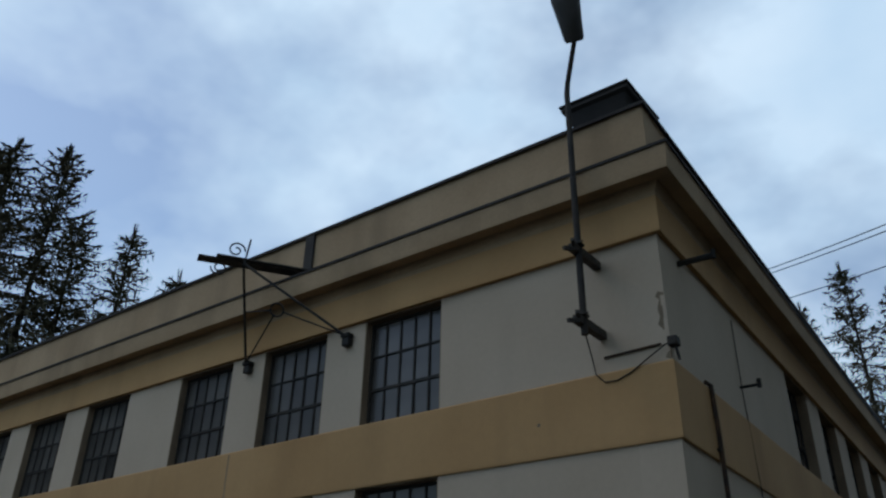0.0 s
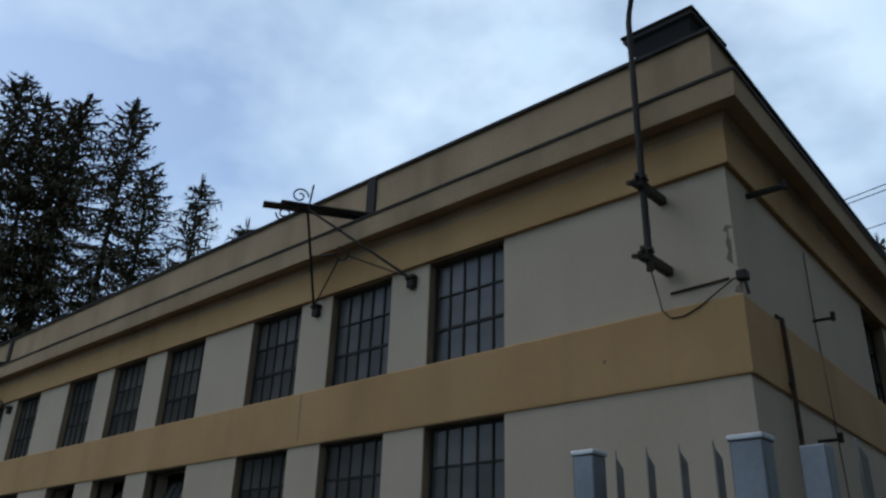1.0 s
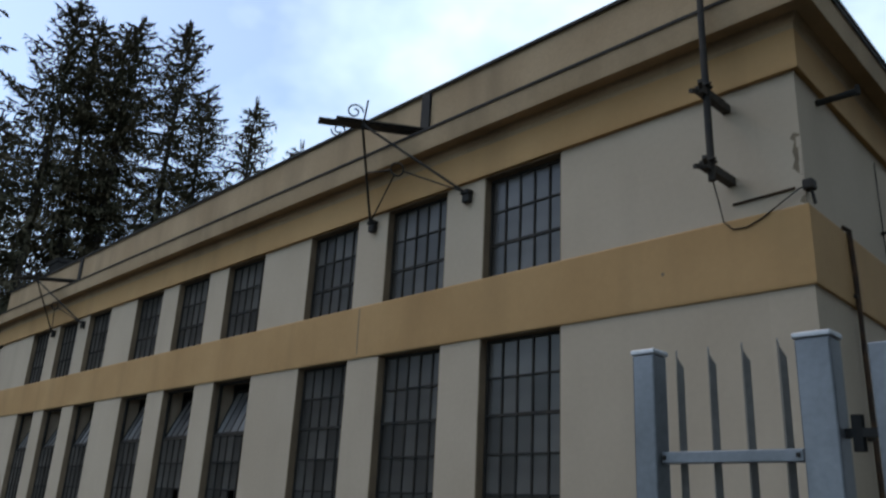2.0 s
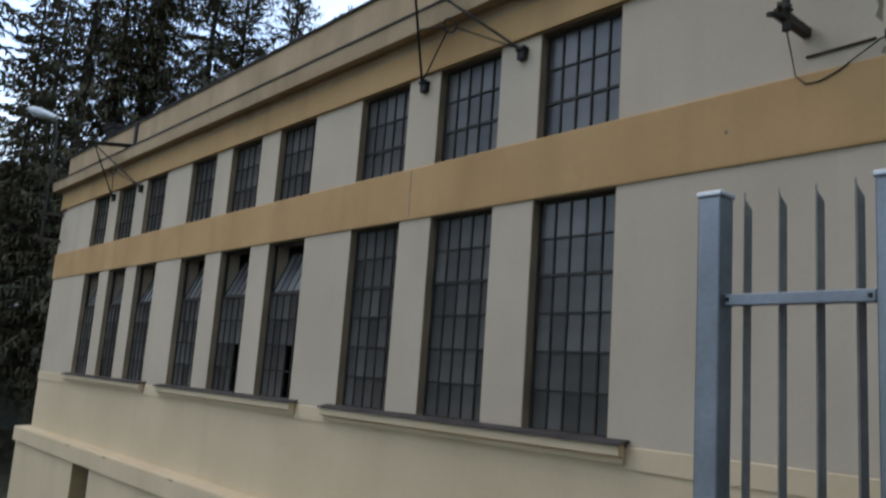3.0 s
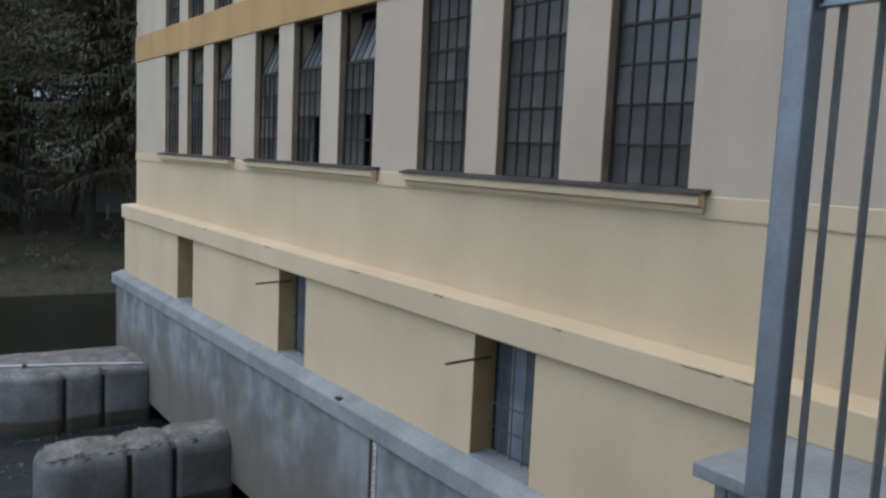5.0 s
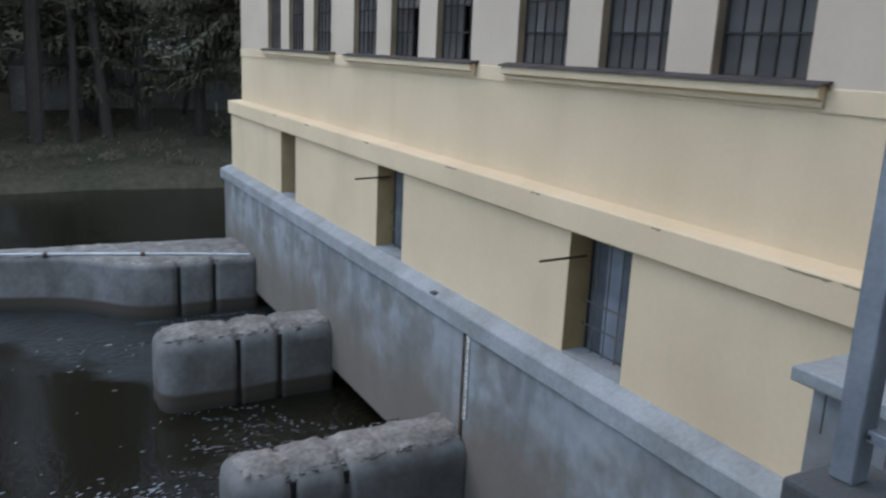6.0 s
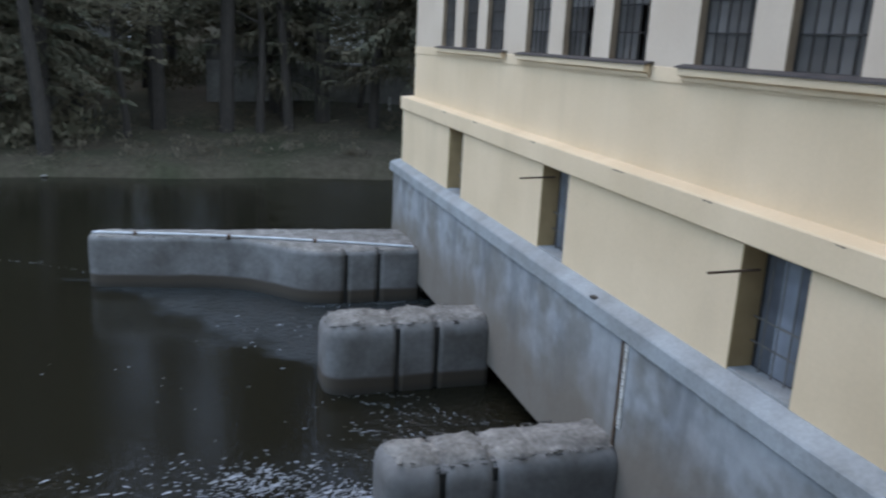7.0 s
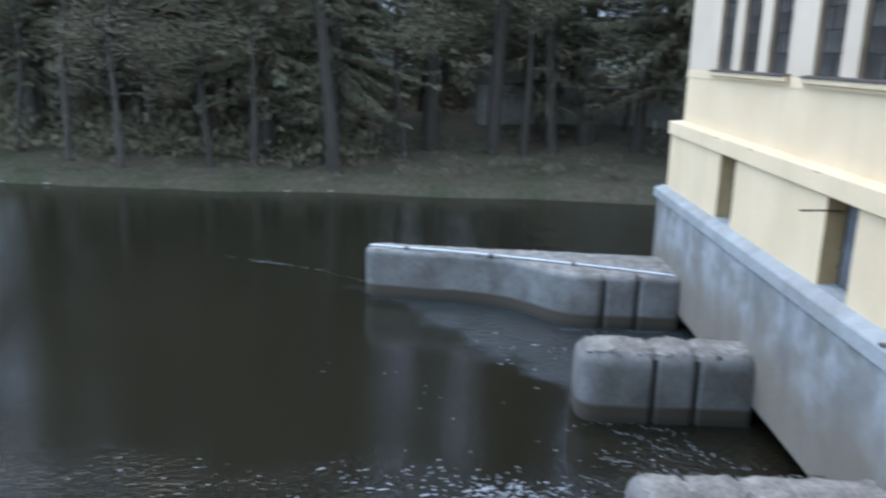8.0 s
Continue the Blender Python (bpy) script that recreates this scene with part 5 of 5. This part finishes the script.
for i in range(34):
    x, y = rg.uniform(-92, -50), rg.uniform(-58, 22)
    if x > -58 and -9.5 < y < 7:
        continue
    plant((bank_a, bank_c, bank_b)[i % 3], x, y, rg.uniform(0, 360), rg.uniform(0.8, 1.4))


def scatter(name, label, category, material, count, place, size, blades, seed, blade=1.0):
    rg = random.Random(seed)
    V, F = [], []
    for _ in range(count):
        c = Vector(place(rg))
        r = rg.uniform(*size)
        for _ in range(blades):
            d = Vector((rg.gauss(0, 1), rg.gauss(0, 1), abs(rg.gauss(0, 0.8)))) * r * 0.5
            a = (Vector((rg.gauss(0, 0.7), rg.gauss(0, 0.7), 0.6 + rg.random()))).normalized()
            s = a.cross(Vector((rg.gauss(0, 1), rg.gauss(0, 1), 0.2))).normalized()
            add_quad(V, F, c + d, a * rg.uniform(0.2, 0.6) * blade * min(1.2, r), s * rg.uniform(0.03, 0.08) * blade * min(1.5, r))
    tagged(new(name, from_lists(name, V, F, material)), label, category, kind="stuff")


def on_bank(x0, x1, y0, y1, lift=0.0):
    def place(rg):
        x, y = rg.uniform(x0, x1), rg.uniform(y0, y1)
        return x, y, terrain(x, y) + lift
    return place


def shrubs(rg):
    if rg.random() < 0.72:
        return on_bank(-84, -57, -70, 20)(rg)
    return on_bank(-52, -43.5, -60, -12.5)(rg)


def brush(rg):
    if rg.random() < 0.3:
        return on_bank(-52, -39.5, -10, 12)(rg)
    return on_bank(-56, -39.8, -60, -10)(rg)


scatter("undergrowth", "dull green and brown undergrowth below the trees", "undergrowth", LEAF, 620, shrubs, (0.8, 2.4), 64, 5)
scatter("brushwood", "bare brown brushwood on the bank", "brushwood", TWIG, 210, brush, (0.25, 0.8), 40, 6)
scatter("far_wood", "dark distant woodland behind the river", "woodland", NEEDLE, 1100, on_bank(-150, -84, -130, 50, 2.0), (4.0, 9.0), 40, 7, 2.2)
scatter("waterside_grass", "dry pale grass tufts along the waterline", "grass", TWIG, 260, on_bank(-40.4, -38.9, -60, 14), (0.25, 0.5), 14, 9)

# pale stones at the far water's edge
rg = random.Random(12)
bm = bmesh.new()
for k in range(46):
    y = rg.uniform(-45, 8)
    s = rg.uniform(0.05, 0.16)
    bmesh.ops.create_icosphere(bm, subdivisions=1, radius=s, matrix=Matrix.Translation((-38.8 + rg.uniform(-0.8, 0.5), y, WATER_Z + 0.08)) @ Matrix.Diagonal((1, 1.5, 0.5, 1)))
ob = part("bank_stones", bm, PIERTOP)
tagged(ob, "small grey stones at the far water's edge", "stones", kind="stuff")

# a house and a low wall glimpsed between the trunks
def far_house(x, y, w, d, h):
    z = terrain(x, y)
    hs = thing("house", "pale house half hidden behind trees", "house", group="distant houses")
    part("wall", boxes((x - d / 2, x + d / 2, y - w / 2, y + w / 2, z - 1, z + h)), FARWALL, hs)
    bm = bmesh.new()
    vs = [bm.verts.new(p) for p in ((x + d / 2 + 0.6, y - w / 2 - 0.5, z + h - 0.2), (x + d / 2 + 0.6, y + w / 2 + 0.5, z + h - 0.2), (x, y + w / 2 + 0.5, z + h + 2.4), (x, y - w / 2 - 0.5, z + h + 2.4), (x - d / 2 - 0.6, y - w / 2 - 0.5, z + h - 0.2), (x - d / 2 - 0.6, y + w / 2 + 0.5, z + h - 0.2))]
    for q in ((0, 1, 2, 3), (3, 2, 5, 4), (0, 3, 4), (1, 5, 2), (0, 4, 5, 1)):
        bm.faces.new([vs[i] for i in q])
    bmesh.ops.recalc_face_normals(bm, faces=bm.faces)
    part("roof", bm, FARROOF, hs)
    for k in range(3):
        yy = y - w / 2 + w * (k + 0.5) / 3
        wn = part("window", boxes((x + d / 2 + 0.002, x + d / 2 + 0.06, yy - 0.5, yy + 0.5, z + h * 0.4, z + h * 0.4 + 1.3)), SHEET, hs)
        part("pane", boxes((x + d / 2 + 0.06, x + d / 2 + 0.07, yy - 0.44, yy + 0.44, z + h * 0.4 + 0.06, z + h * 0.4 + 1.24)), GLASS, wn)


far_house(-84.0, 8.0, 12, 8, 5.0)
far_house(-80.0, -17.0, 10, 8, 4.4)
garden_wall = thing("garden_wall", "long rough grey wall with a pale capping", "wall")
part("wall", boxes((-55.6, -55.2, -5.6, 9.0, -5.4, -1.0), bevel=0.03), FARSTONE, garden_wall)
part("capping", boxes((-55.68, -55.12, 0.4, 9.05, -0.999, -0.86), bevel=0.02), FARWALL, garden_wall, "pale concrete capping")
part("fence_board", boxes((-55.45, -55.38, -5.6, 0.3, -0.999, 0.35), bevel=0.01), TIMBER, garden_wall, "dark timber fence boards")

# a white marker post on the open bank
mk = thing("marker_post", "small white marker post on the grassy bank", "post")
zp = terrain(-52.0, 6.3)
part("shaft", boxes((-52.06, -51.94, 6.24, 6.36, zp - 0.3, zp + 0.95), bevel=0.015), FARWALL, mk)
part("foot", boxes((-52.12, -51.88, 6.18, 6.42, zp - 0.3, zp + 0.08), bevel=0.02), PIERTOP, mk, "grey concrete foot")

# ---- foam and sky glints on the water ----
rg = random.Random(15)
bm = bmesh.new()


def white_fleck(x, y, s, stretch, turn):
    k = rg.randrange(5, 8)
    a0, c, d = rg.uniform(0, 6.28), math.cos(turn), math.sin(turn)
    vs = []
    for j in range(k):
        a = a0 + 6.283 * j / k
        u, v = s * math.cos(a) * rg.uniform(0.6, 1.2), s * stretch * math.sin(a) * rg.uniform(0.6, 1.2)
        vs.append(bm.verts.new((x + u * c - v * d, y + u * d + v * c, WATER_Z + 0.006)))
    bm.faces.new(vs)


# the dense patches also draw the sky's glints on ripples as white flecks
for cx, cy, sx, sy, n, big in ((-9.75, -5.3, 0.30, 0.55, 330, 1.15), (-9.25, -4.2, 0.16, 0.35, 130, 1.1), (-9.0, -3.7, 0.2, 0.3, 60, 1.3), (-11.4, -2.6, 0.6, 0.8, 40, 0.75),
                               (-10.1, -9.0, 0.32, 3.0, 60, 0.85), (-10.4, -7.2, 0.25, 0.8, 30, 1.0), (-13.0, -6.5, 2.4, 2.0, 26, 1.0), (-16.8, -3.4, 1.0, 1.0, 26, 1.0), (-8.6, -4.1, 0.25, 0.12, 60, 1.2)):
    for _ in range(n):
        x, y = rg.gauss(cx, sx), rg.gauss(cy, sy)
        if y < -0.6:
            white_fleck(x, y, big * rg.uniform(0.004, 0.014) * (2.0 if rg.random() < 0.12 else 1), rg.uniform(2.0, 6.0), rg.gauss(0.25, 0.3))


# curling threads of froth drawn into the intakes
def froth_thread(x0, y0, x1, y1, bow, n, size):
    d = Vector((x1 - x0, y1 - y0))
    side = Vector((-d.y, d.x)).normalized()
    for k in range(n):
        f = (k + rg.random()) / n
        if rg.random() < 0.35 + 0.5 * math.sin(9.0 * f + x0 * 7):
            continue
        q = Vector((x0, y0)) + d * f + side * (bow * math.sin(math.pi * f) + rg.gauss(0, 0.06))
        slope = math.atan2(d.y, d.x) + bow * math.pi * math.cos(math.pi * f) / d.length
        white_fleck(q.x, q.y, size * rg.uniform(0.003, 0.006), rg.uniform(4.0, 10.0), slope - math.pi / 2 + rg.gauss(0, 0.15))


for row in ((-12.75, -3.65, -12.2, -1.5, 0.2, 26, 1.0), (-12.5, -3.4, -11.6, -2.2, 0.15, 22, 1.3), (-12.3, -1.9, -11.0, -0.9, -0.2, 24, 1.3), (-11.9, -3.1, -11.0, -1.6, 0.25, 22, 1.2),
            (-11.3, -3.7, -10.7, -2.3, 0.1, 26, 1.5), (-11.0, -3.4, -10.3, -1.2, 0.25, 26, 1.1), (-10.6, -4.4, -9.9, -3.2, 0.15, 24, 1.3), (-18.42, -3.5, -18.46, -0.7, -0.06, 40, 1.0),):
    froth_thread(*row)
# a thin seam of froth where the currents meet, upstream of the long pier
for _ in range(60):
    f = rg.random()
    white_fleck(-22.5 - 2.9 * f - 0.25 * math.sin(f * 5) + rg.gauss(0, 0.06), -9.4 - 5.2 * f + rg.gauss(0, 0.1), rg.uniform(0.006, 0.014), rg.uniform(1.5, 4), 0.5 + rg.gauss(0, 0.4))
bmesh.ops.recalc_face_normals(bm, faces=bm.faces)
geo = bmesh.ops.extrude_face_region(bm, geom=bm.faces[:])
bmesh.ops.translate(bm, verts=[v for v in geo["geom"] if isinstance(v, bmesh.types.BMVert)], vec=(0, 0, 0.006))
tagged(part("foam", bm, FOAMGLINT), "white flecks of foam and sky glints on the water", "foam", kind="stuff")
